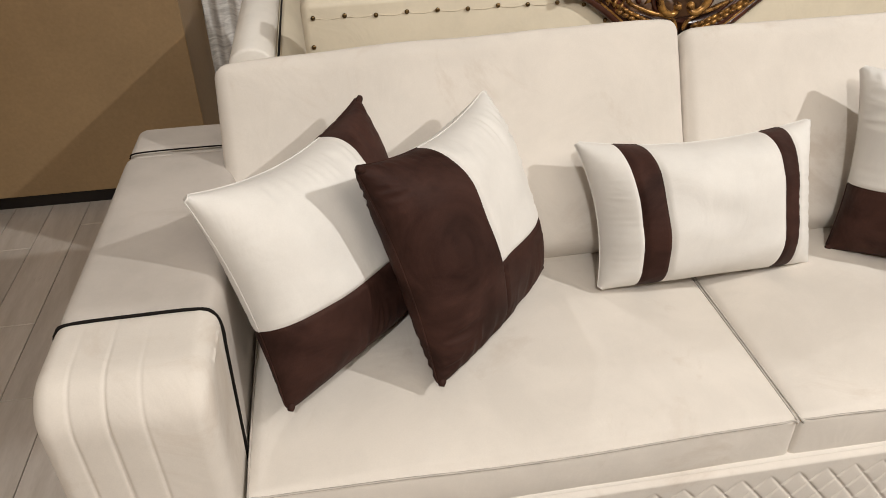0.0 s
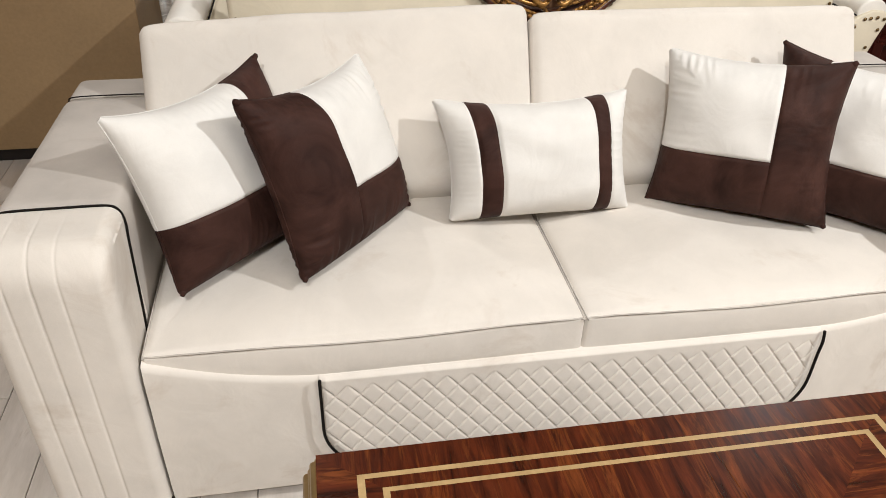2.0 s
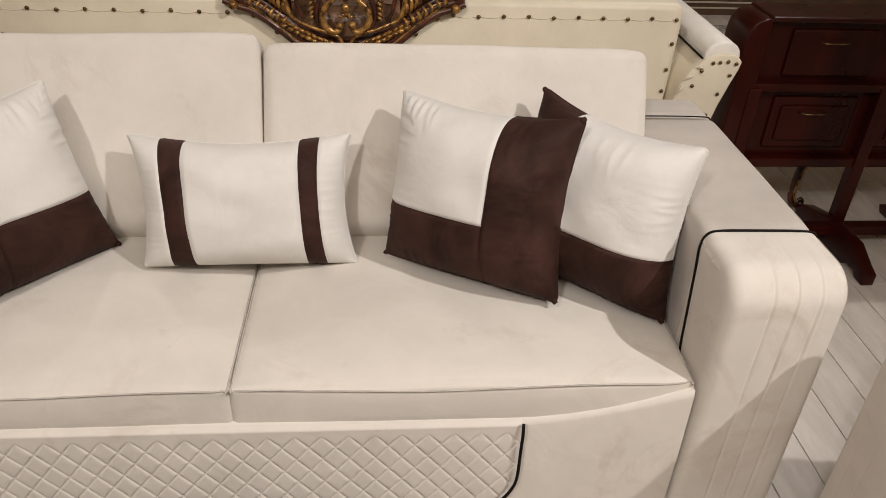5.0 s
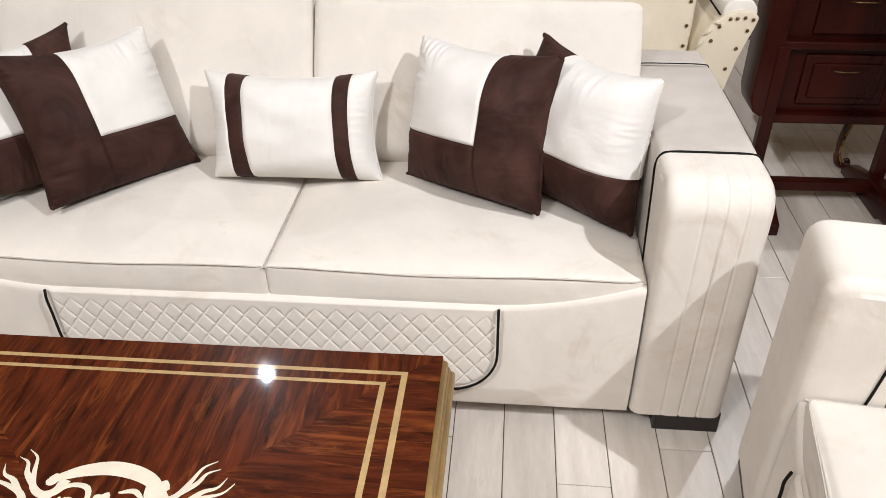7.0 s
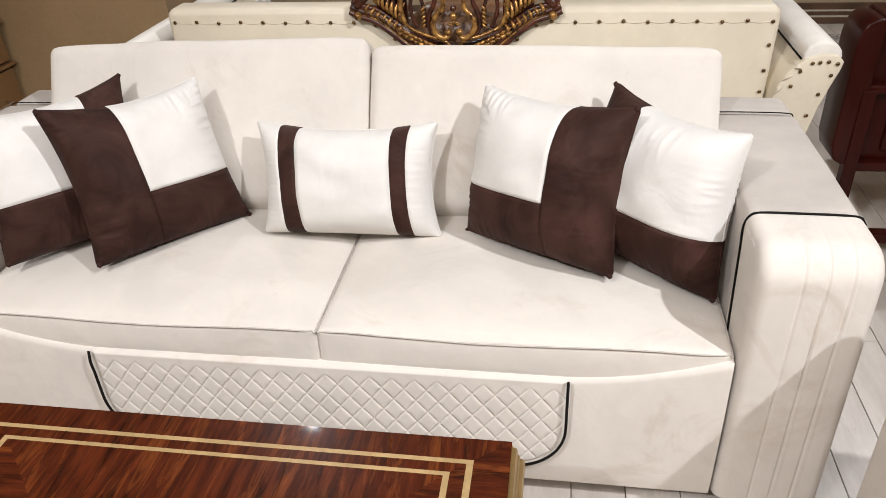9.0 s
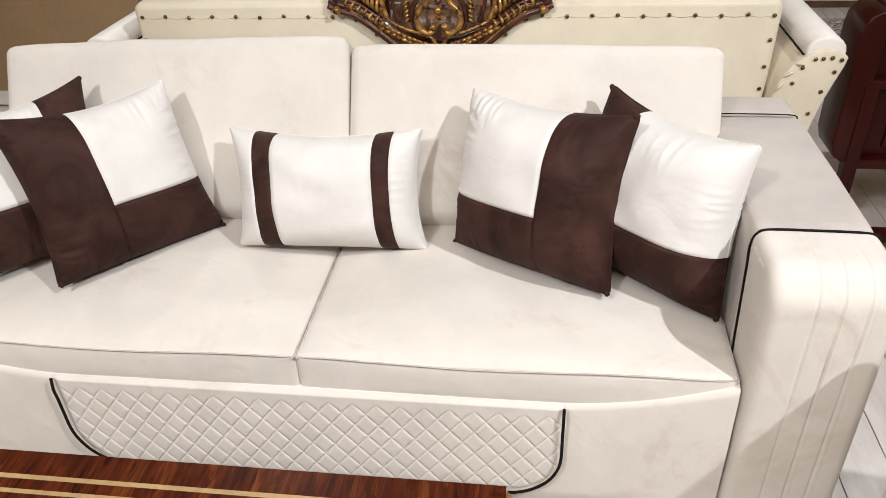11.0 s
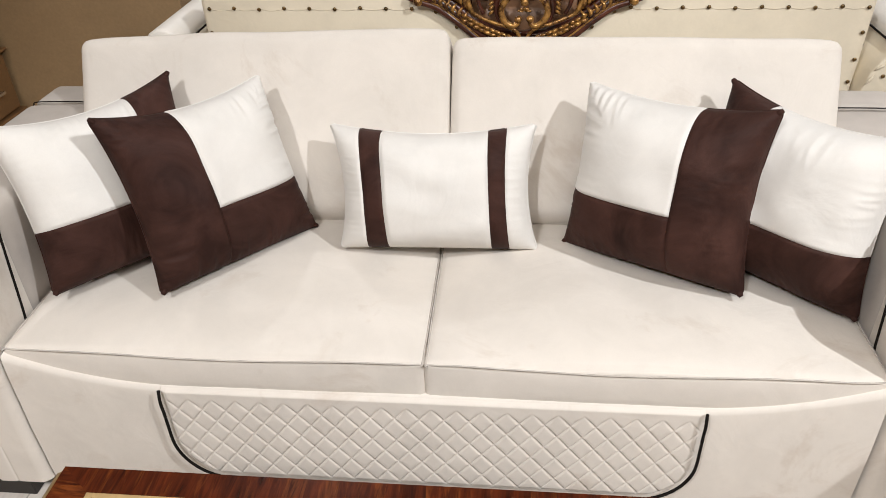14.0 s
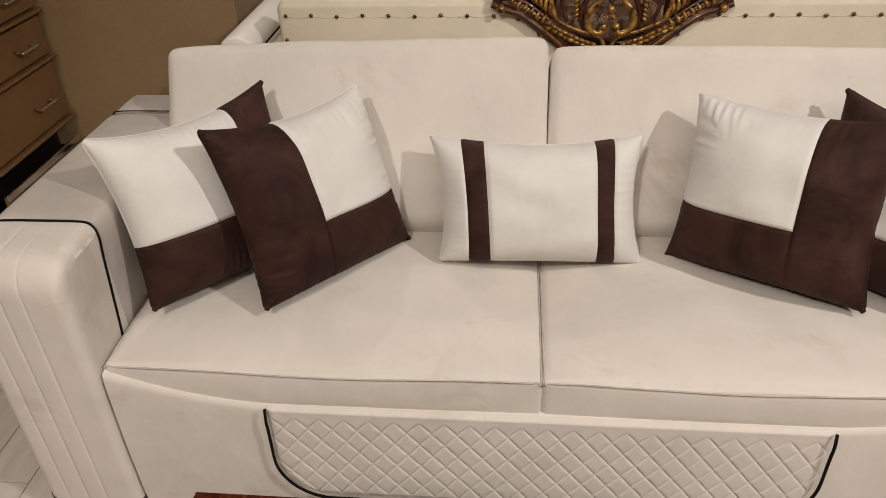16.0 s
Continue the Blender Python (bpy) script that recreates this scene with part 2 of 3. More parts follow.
# ---- the room ----
X0, X1, Y0, Y1, H = ROOM
part("wall_north", box(X0 - 0.15, X1 + 0.15, Y1, Y1 + 0.15, 0, H), WALL, smooth=False)["kind"] = "structure"
part("wall_south", box(X0 - 0.15, X1 + 0.15, Y0 - 0.15, Y0, 0, H), WALL, smooth=False)["kind"] = "structure"
part("wall_west", box(X0 - 0.15, X0, Y0, Y1, 0, H), WALL, smooth=False)["kind"] = "structure"
part("wall_east", box(X1, X1 + 0.15, Y0, Y1, 0, H), WALL, smooth=False)["kind"] = "structure"
part("ceiling", box(X0 - 0.15, X1 + 0.15, Y0 - 0.15, Y1 + 0.15, H, H + 0.15), CEILING, smooth=False)["kind"] = "structure"
skirting = part("baseboard", box(X0, X1, Y1 - 0.02, Y1 - 0.001, 0, 0.14, 0.005), SKIRT, smooth=False)
skirting["kind"] = "structure"
for z in (0.045, 0.085):
    part("bead", box(X0, X1, Y1 - 0.026, Y1 - 0.019, z, z + 0.012, 0.002), BONE, skirting, smooth=False)
floor = part("floor", box(X0 - 0.15, X1 + 0.15, Y0 - 0.15, Y1 + 0.15, -0.15, -0.004), GROUT, smooth=False)
tagged(floor, "pale worn wood-look plank tiles with dark joints", "floor", kind="structure")


# ---- the pale seats ----
ARM_W, ARM_H, FRONT, DEPTH = 0.232, 0.735, -0.017, 0.845


def arm_front_point(side, x_in, u, v, channel):
    """Over the arm's front cap: u across from the inner side, v from the seam on top down to the floor."""
    r, top_y = 0.068 if channel > 0.5 else 0.042, 0.145
    la, lb = top_y - (FRONT + r), r * math.pi / 2
    lc = ARM_H - r - 0.066
    s = v * (la + lb + lc)
    if s < la:
        y, z, ny, nz = top_y - s, ARM_H, 0, 1
    elif s < la + lb:
        a = (s - la) / r
        y, z, ny, nz = FRONT + r - r * math.sin(a), ARM_H - r + r * math.cos(a), -math.sin(a), math.cos(a)
    else:
        y, z, ny, nz = FRONT, ARM_H - r - (s - la - lb), -1, 0
    # the edges of the cap are rounded across
    e, x = 0.028, u * ARM_W
    back = 0.0
    for d in (x, ARM_W - x):
        if d < e:
            back = max(back, e - math.sqrt(max(0, e * e - (e - d) ** 2)))
    # stitched channels run over the outer part
    grooves = [g - 0.03 * v for g in ((0.37, 0.56, 0.75) if side > 0 else (0.39, 0.59, 0.79))]
    dip = sum(0.0045 * math.exp(-((u - g) / 0.009) ** 2) * ((0.7, 1.25, 1.0) if side > 0 else (0.5, 0.95, 0.55))[k] for k, g in enumerate(grooves))
    swell = 0.0013 * abs(math.sin((u - 0.38) / 0.2 * math.pi)) ** 0.5 if 0.38 < u < 0.98 else 0.0
    fade = min(1, max(0.12, (v - 0.02) / 0.25))
    off = (swell - dip) * fade * channel - back
    return Vector((side * (x_in + x), y + ny * off, z + nz * off))


def arm(parent, side, x_in, channel=1.0):
    a = part("armrest", padded(side * x_in if side > 0 else -(x_in + ARM_W), x_in + ARM_W if side > 0 else -x_in, 0.147, 0.70, 0.05, ARM_H, 0.026, (0.0, 0, 0.004), 16, 0.002, side), NAP_SHADED, parent)
    part("rear_pad", padded(side * x_in if side > 0 else -(x_in + ARM_W), x_in + ARM_W if side > 0 else -x_in, 0.706, DEPTH, 0.05, ARM_H - 0.004, 0.026, (0, 0, 0.002), 12, 0.002, side), NAP_SHADED, a)
    bm = sheet(lambda u, v: arm_front_point(side, x_in, u, v, channel), 110, 60)
    # side cheeks close the cap back to the armrest
    for u in (0.0, 1.0):
        sheet(lambda s, v: arm_front_point(side, x_in, u, v, channel).lerp(Vector((side * (x_in + u * ARM_W), 0.147, max(0.05, arm_front_point(side, x_in, u, v, channel).z - 0.0))), s), 6, 60, bm)
    bmesh.ops.remove_doubles(bm, verts=bm.verts, dist=0.0002)
    bmesh.ops.recalc_face_normals(bm, faces=bm.faces)
    part("arm_front", bm, CREAM, a, "channel-stitched cream velvet front")
    o = 0.004
    xi, xo = side * (x_in - 0.002), side * (x_in + ARM_W + 0.001)
    line = curve([(xi, 0.108, 0.435), (xi, 0.117, 0.49), (xi, 0.128, 0.58), (xi, 0.138, 0.66), (xi, 0.144, ARM_H - 0.035), (xi + side * 0.008, 0.146, ARM_H - 0.009), (xi + side * 0.03, 0.146, ARM_H + o * 0.3),
                  (xi + side * 0.11, 0.145, ARM_H + o * 0.6), (xo - side * 0.03, 0.143, ARM_H + o * 0.3), (xo - side * 0.007, 0.141, ARM_H - 0.010), (xo, 0.138, ARM_H - 0.05), (xo, 0.13, 0.5)], 6)
    part("front_piping", tube(line, 0.0027), CORD, a, "black piping")
    part("rear_piping", tube(curve([(xi + side * 0.008, 0.703, ARM_H - 0.014), (xi + side * 0.026, 0.703, ARM_H - 0.001), (xi + side * 0.1, 0.703, ARM_H + 0.001), (xo - side * 0.026, 0.703, ARM_H - 0.001), (xo - side * 0.010, 0.703, ARM_H - 0.012)], 5), 0.0017), CORD, a, "black piping")
    for y0, y1 in ((-0.004, 0.095), (0.72, 0.82)):
        lo, hi = x_in + 0.066, x_in + ARM_W + 0.002
        part("foot", box(*sorted((side * lo, side * hi)), y0, y1, 0, 0.067, 0.003), BLACK, a, smooth=False)


def rail_top(x, w, pw):
    t = min(1, max(0, (abs(x) - pw) / (w - pw)))
    return 0.381 + 0.072 * t ** 1.6


def quilt(x, z):
    a, b = x / 0.0525 + 0.25, z / 0.066
    p, q = a + b, a - b
    f = lambda t: abs(t - round(t))
    d = min(0.5, f(p) * 2, f(q) * 2)
    return 0.0034 * (1 - math.exp(-(d / 0.09) ** 2)) + 0.0015 * d


def seat(name, label, category, w, cushions, pw, m=None):
    """A seat with block arms: w is half the width between the arms, pw half the width of the quilted panel."""
    root = thing(name, label, category, m=m)
    part("frame", box(-w, w, 0.02, DEPTH - 0.02, 0.055, 0.37, 0.01), CREAM, root, smooth=False)
    part("backrest", padded(-w + 0.004, w - 0.004, 0.78, DEPTH + 0.02, 0.06, 0.77, 0.03, n=10), CREAM, root)
    # front rail whose top rises towards the arms
    def rail(u, v):
        x = -w + 2 * w * u
        top = rail_top(x, w, pw)
        z = 0.058 + (top - 0.058) * min(1, v / 0.9)
        y = FRONT + 0.018 - 0.006 * math.sin(math.pi * min(1, v / 0.9)) ** 0.5
        if v > 0.9:
            a = (v - 0.9) / 0.1
            y, z = FRONT + 0.018 + 0.05 * a, top + 0.006 * math.sin(a * math.pi) - 0.002 * a
        return Vector((x, y + 0.0015 * noise.noise((x * 9, z * 9, 1)), z))
    bm = sheet(rail, 80, 30)
    sheet(lambda u, v: Vector((-w + 2 * w * u, FRONT + 0.018 + 0.05 * v, 0.058)), 8, 1, bm)
    front = part("front_rail", bm, CREAM, root)
    # quilted panel with rounded lower corners
    low, rad = 0.124, 0.125
    def edge(z):
        k = max(0.0, (low + rad - z) / rad)
        return pw - rad * 0.95 * (1 - math.sqrt(max(0, 1 - min(1, k) ** 2)))
    def panel(u, v):
        z = low + (0.386 - low) * v
        x = (2 * u - 1) * edge(z)
        rim = min(1, (edge(z) - abs(x)) / 0.012, (z - low) / 0.012 + 0.05)
        band = min(1, max(0, (0.364 - z) / 0.02))
        depth = 0.008 + (quilt(x, z) * band + 0.0041 * (1 - band)) * max(0.0, rim)
        if v > 0.97:
            depth -= 0.01 * ((v - 0.97) / 0.03) ** 2
        return Vector((x, FRONT + 0.018 - depth, z))
    cols = int(pw / 0.001)
    part("quilted_panel", sheet(panel, cols, 190), CREAM, front, "diamond-quilted cream velvet panel")
    line = [(pw, FRONT + 0.002, 0.388), (pw, FRONT - 0.004, 0.36)]
    zs = [0.33, 0.29, 0.25] + [low + rad * (1 - math.sin(a)) for a in np.linspace(0.2, 1.5, 8)]
    line += [(edge(z), FRONT - 0.003, z) for z in zs] + [(pw - rad - 0.05, FRONT - 0.003, low)]
    both = curve(line + [(-x, y, z) for x, y, z in line[::-1]], 4)
    part("panel_piping", tube(both, 0.0034), CORD, front, "black piping")
    # seat cushions with corded edges
    each = 2 * w / cushions
    for i in range(cushions):
        a, b = -w + i * each - 0.0005, -w + (i + 1) * each + 0.0005
        def sag(p, s, a=a, b=b):
            if s.z > 0.2:
                p.z += 0.007 * noise.noise((p.x * 3.2 + 4, p.y * 3.2, i)) * (1 - s.x ** 2)
            return p
        c = part("seat_cushion", padded(a, b, 0.012, 0.66, 0.375, 0.468, 0.008, (0.0, 0.006, 0.042), 40, 0.0014, i * 7.0, sag), CREAM, root)
        k = 0.006
        top = [(a + k, 0.62, 0.468), (a + 0.003, 0.3, 0.470), (a + 0.004, 0.032, 0.467), (a + 0.012, 0.014, 0.466)]
        mid = [(a + (b - a) * t, 0.010 - 0.004 * math.sin(math.pi * t), 0.466 + 0.0035 * math.sin(t * 9 + i) + 0.001 * math.sin(t * 31)) for t in np.linspace(0.08, 0.92, 9)]
        end = [(b - 0.012, 0.014, 0.466), (b - 0.004, 0.032, 0.467), (b - 0.003, 0.3, 0.470), (b - k, 0.62, 0.468)]
        part("piping", tube(curve(top + mid + end, 4), 0.0019, sides=6), SHADED_WELT, c, "corded cushion seam")
    # back cushions lean against the frame
    for i in range(cushions):
        a, b = -w - 0.03 + i * (each + 0.03) + 0.003, -w - 0.03 + (i + 1) * (each + 0.03) - 0.003
        if cushions == 1:
            a, b = -w + 0.01, w - 0.01
        elif i == 0:
            b += 0.013
        else:
            a, b = a + 0.013, b - 0.006
        rise = ((0.009, 0.012), (-0.002, -0.004))[i] if cushions > 1 else (0.0, 0.0)
        def lean(p, s, rise=rise):
            p.z += max(0, s.z) * (rise[0] + rise[1] * s.x)
            p.z += 0.006 * noise.noise((p.x * 4, 3, 2)) * max(0, s.z)
            p.z -= 0.11 * max(0, s.z) * ((s.y + 1) / 2) ** 1.3
            if s.z > 0:
                p.z -= 0.005 * abs(s.x) ** 8 * s.z
            q = p.copy()
            # the foot tucks back and leaves a crevice over the seat
            q.y += 0.50 * (p.z - 0.47) + 0.085 * max(0.0, (-s.z - 0.6) / 0.4) ** 1.5
            return q
        part("back_cushion", padded(a, b, 0.452, 0.64, 0.472, 0.921, 0.022, (0.004, 0.022, 0.006), 34, 0.003, 20 + i * 5.0, lean), CREAM, root)
    for side in (-1, 1):
        arm(root, side, w + 0.005, 1.0 if cushions > 1 else 0.15)
    return root


sofa = seat("sofa", "cream velvet sofa with quilted front and black piping on plank floor", "sofa", 0.908, 2, 0.568)
armchair = seat("armchair", "cream velvet armchair matching the sofa, beside the coffee table", "armchair", 0.32, 1, 0.20,
                pose(1.106, -0.652, 0, 0, 0, -98))


# ---- throw pillows ----
def pillow(label, corners, patch, front=0.135, back=0.07, seed=0.0, crease=1.0, sag=0.12, group="throw pillows on the sofa"):
    """corners: upper left, upper right, lower right, lower left. patch(u, v) gives a patch's number and whether it is dark; u, v in 0..1 from the upper left."""
    tl, tr, br, bl = [Vector(c) for c in corners]
    root = thing("throw_pillow", label, "pillow", group)
    nrm = (tr - tl + br - bl).cross(bl - tl + br - tr).normalized() * -1
    n = 112
    def surface(i, j, sign):
        u, v = i / n, j / n
        a, b = 2 * u - 1, 2 * v - 1
        # blunt corners, sides that draw in between them
        e = max(0.0, abs(a) + abs(b) - 1.95) * 0.5
        a, b = a - math.copysign(e, a), b - math.copysign(e, b)
        uu = 0.5 + 0.5 * a * (1 - 0.10 * (1 - b * b) * abs(a) ** 2)
        vv = 0.5 + 0.5 * b * (1 - (sag if b < 0 else 0.03) * (1 - a * a) * abs(b) ** 2)
        p = tl * (1 - uu) * (1 - vv) + tr * uu * (1 - vv) + br * uu * vv + bl * (1 - uu) * vv
        body = max(0.0, (1 - abs(a) ** 2.6) * (1 - abs(b) ** 2.6)) ** 0.52
        h = (front if sign > 0 else back) * body
        # creases run in from the seams
        near = max(abs(a), abs(b)) ** 4
        cr = 0.5 - 1.6 * abs(noise.noise((a * 11 + seed, b * 2, seed)) if abs(b) > abs(a) else noise.noise((a * 2, b * 11 + seed, seed + 5)))
        some = min(1.0, max(0.15, 0.45 + 1.6 * noise.noise((a * 1.9 + seed * 3, b * 1.9, seed))))
        h += 0.020 * crease * some * cr * near * body ** 0.6 + 0.008 * noise.noise((a * 2.5 + seed, b * 2.5, 3)) * body
        # the seams between patches sink a little
        for k in SEAMS:
            d = abs(u - k[1]) if k[0] == "u" else abs(v - k[1])
            if len(k) < 3 or (k[2] < u < k[3]):
                h -= 0.0055 * math.exp(-(d / 0.009) ** 2) * body ** 0.3
        rim = 0.0015 * math.sin(a * 21 + seed) * (1 - body) * (1 - a * a) * (1 - b * b)
        return p + nrm * sign * h + nrm * rim
    for key in sorted({patch((i + 0.5) / n, (j + 0.5) / n) for i in range(n) for j in range(n)}):
        dark = key[1]
        bm = bmesh.new()
        grid = {}
        def vert(i, j, sign):
            s = 0 if i in (0, n) or j in (0, n) else sign
            if (i, j, s) not in grid:
                grid[i, j, s] = bm.verts.new(surface(i, j, sign))
            return grid[i, j, s]
        for sign in (1, -1):
            for i in range(n):
                for j in range(n):
                    if patch((i + 0.5) / n, (j + 0.5) / n) == key:
                        q = [vert(i, j, sign), vert(i + 1, j, sign), vert(i + 1, j + 1, sign), vert(i, j + 1, sign)]
                        bm.faces.new(q[::-1] if sign > 0 else q)
        cover = part("brown_patch" if dark else "cream_patch", bm, BROWN if dark else PILLOW, root, "dark brown velvet" if dark else "off-white velvet")
        # the rolled seam along this patch's stretch of the rim
        rim = [(i, 0) for i in range(n)] + [(n, j) for j in range(n)] + [(i, n) for i in range(n, 0, -1)] + [(0, j) for j in range(n, 0, -1)]
        own = [patch(min(max(i, 0.5), n - 0.5) / n, min(max(j, 0.5), n - 0.5) / n) == key for i, j in rim]
        turn = next((k for k in range(len(rim)) if own[k] and not own[k - 1]), 0)
        runs, live = [], False
        for k in range(len(rim)):
            q = (k + turn) % len(rim)
            if own[q]:
                if not live:
                    runs.append([])
                runs[-1].append(surface(*rim[q], 1))
            live = own[q]
        for run in runs:
            if len(run) > 3:
                part("edge_seam", tube(run[::2] + [run[-1]] if len(run) % 2 == 0 else run[::2], 0.0013, sides=6), BROWN if dark else PILLOW, cover)
    # the corners end in small rolled tips
    mid = (tl + tr + br + bl) / 4
    for i, j in ((0, 0), (n, 0), (n, n), (0, n)):
        dark = patch(min(max(i, 0.5), n - 0.5) / n, min(max(j, 0.5), n - 0.5) / n)[1]
        if not dark:
            continue
        tip = surface(i, j, 1)
        out = (tip - mid).normalized()
        part("corner_tip", tube([tip - out * 0.014, tip - out * 0.006, tip, tip + out * 0.005], 0.0062, sides=8, taper=lambda t: 0.5 + 0.6 * math.sin(0.4 + t * 2.3)), BROWN if dark else PILLOW, root)
    return root


def square(label, corners, us, vs, strip_right, **more):
    """A pillow of three patches: a dark strip down one side, a dark foot and a light field."""
    global SEAMS
    us, vs = us / 56, vs / 56
    edge = 1 - us if strip_right else us
    SEAMS = [("u", edge), ("v", vs, 0 if strip_right else edge, edge if strip_right else 1)]
    return pillow(label, corners, lambda u, v: (0, True) if (u > edge) == strip_right else (1, True) if v > vs else (2, False), **more)


square("brown and off-white patchwork velvet pillow leaning on the sofa back", [(-0.694, 0.227, 0.903), (-0.431, 0.542, 0.880), (-0.321, 0.473, 0.501), (-0.590, 0.136, 0.526)], 21.5, 35, False, front=0.095, sag=0.15, seed=1.0)
square("brown and off-white patchwork velvet pillow in front of another", [(0.340, 0.543, 0.866), (0.704, 0.326, 0.893), (0.664, 0.203, 0.519), (0.296, 0.432, 0.499)], 20, 34.5, True, front=0.122, seed=4.0)
square("off-white and brown patchwork pillow propped against the armrest", [(-0.947, 0.235, 0.877), (-0.666, 0.569, 0.876), (-0.565, 0.434, 0.503), (-0.840, 0.134, 0.516)], 17, 35.5, True, front=0.110, sag=0.185, seed=8.0)
square("off-white and brown patchwork pillow propped beside the armrest", [(0.663, 0.563, 0.867), (0.921, 0.222, 0.877), (0.893, 0.170, 0.488), (0.590, 0.432, 0.503)], 17, 35.5, False, front=0.126, sag=0.155, seed=12.0, crease=0.6)
BANDS = ((8.7 / 56, 14.6 / 56), (43 / 56, 48 / 56))
SEAMS = [("u", e) for b in BANDS for e in b]
pillow("off-white lumbar pillow with two dark brown bands", [(-0.265, 0.497, 0.776), (0.224, 0.489, 0.785), (0.235, 0.391, 0.500), (-0.237, 0.361, 0.514)],
       lambda u, v: (sum(u > e for b in BANDS for e in b), any(a < u < b for a, b in BANDS)), front=0.115, back=0.05, sag=0.17, seed=16.0, crease=0.3)


# ---- coffee table ----
TX0, TX1, TY0, TY1, TZ = -0.575, 0.465, -1.295, -0.319, 0.511
table = thing("coffee_table", "glossy mahogany coffee table with gold inlay lines and bone scrollwork", "table")
TCX, TCY = (TX0 + TX1) / 2, (TY0 + TY1) / 2


def plate(points, z, thick=0.0015):
    bm = bmesh.new()
    f = bm.faces.new([bm.verts.new((x, y, z)) for x, y in points])
    if f.normal.z < 0:
        f.normal_flip()
    g = bmesh.ops.extrude_face_region(bm, geom=[f])
    bmesh.ops.translate(bm, verts=[e for e in g["geom"] if isinstance(e, bmesh.types.BMVert)], vec=(0, 0, thick))
    bmesh.ops.recalc_face_normals(bm, faces=bm.faces)
    return bm


top = part("tabletop", box(TX0, TX1, TY0, TY1, TZ - 0.035, TZ - 0.002, 0.003), CARVED, table, smooth=False)


def ring(in0, in1, z, mat, label, thick=0.0015, name="inlay_line"):
    """Four mitred strips between two insets from the table's edge."""
    a, b = in0 * LONG, in1 * LONG
    o = [(TX0 + in0, TY0 + a), (TX1 - in0, TY0 + a), (TX1 - in0, TY1 - a), (TX0 + in0, TY1 - a)]
    i = [(TX0 + in1, TY0 + b), (TX1 - in1, TY0 + b), (TX1 - in1, TY1 - b), (TX0 + in1, TY1 - b)]
    for k in range(4):
        j = (k + 1) % 4
        part(name, plate([o[k], o[j], i[j], i[k]], z, thick), mat[k % 2], top, label, smooth=False)


Z = TZ - 0.002
LONG = 0.79      # the long sides have narrower borders than the ends
ring(0.0, 0.063, Z, (VENEER_Y, VENEER_X), "cross-grained veneer border", name="veneer")
ring(0.063, 0.075, Z, (INLAY, INLAY), "gold inlay line")
ring(0.075, 0.101, Z, (VENEER_Y, VENEER_X), "", name="veneer")
ring(0.101, 0.112, Z, (INLAY, INLAY), "gold inlay line")
c = 0.112 * LONG
q = [(TX0 + 0.112, TY0 + c), (TX1 - 0.112, TY0 + c), (TX1 - 0.112, TY1 - c), (TX0 + 0.112, TY1 - c)]
for k in range(4):
    part("veneer", plate([q[k], q[(k + 1) % 4], (TCX, TCY)], Z), (VENEER_Y, VENEER_X)[k % 2], top, smooth=False)
# gilded, moulded edge
for k, (r, dz) in enumerate(((0.009, -0.010), (0.007, -0.026), (0.010, -0.042))):
    o, e = 0.002 + 0.006 * k, -0.012 + 0.002 * k
    loop = [(TX0 - o, TY0 - e), (TX1 + o, TY0 - e), (TX1 + o, TY1 + e), (TX0 - o, TY1 + e)]
    for a, b in zip(loop, loop[1:] + loop[:1]):
        part("gilt_moulding", tube([(*a, TZ + dz), (*b, TZ + dz)], r), GILT, top, "gilded moulding")
apron = part("apron", box(TX0 + 0.03, TX1 - 0.03, TY0 + 0.03, TY1 - 0.03, TZ - 0.14, TZ - 0.036, 0.01), CARVED, table, smooth=False)
for side, x in ((1, TX1 - 0.028), (-1, TX0 + 0.028)):
    for k in range(7):
        y = TY0 + 0.12 + k * (TY1 - TY0 - 0.24) / 6
        bm = tube(curve([(x, y - 0.055, TZ - 0.06), (x + side * 0.018, y - 0.02, TZ - 0.075), (x + side * 0.024, y + 0.02, TZ - 0.10), (x + side * 0.012, y + 0.05, TZ - 0.075)], 5), 0.013, taper=lambda t: 0.35 + math.sin(t * math.pi))
        part("carved_leaf", bm, GOLD, apron, "gilded carved leaf")
for sx, x in ((1, TX1 - 0.06), (-1, TX0 + 0.06)):
    for sy, y in ((1, TY1 - 0.06), (-1, TY0 + 0.06)):
        pts = curve([(x, y, TZ - 0.05), (x + sx * 0.03, y + sy * 0.03, TZ - 0.14), (x - sx * 0.01, y - sy * 0.01, 0.22), (x - sx * 0.02, y - sy * 0.02, 0.08), (x + sx * 0.02, y + sy * 0.02, 0.018)], 7)
        part("leg", tube(pts, 0.036, taper=lambda t: 1.15 - 0.65 * math.sin(t * math.pi * 0.62)), GOLD, table, "gilded cabriole leg")


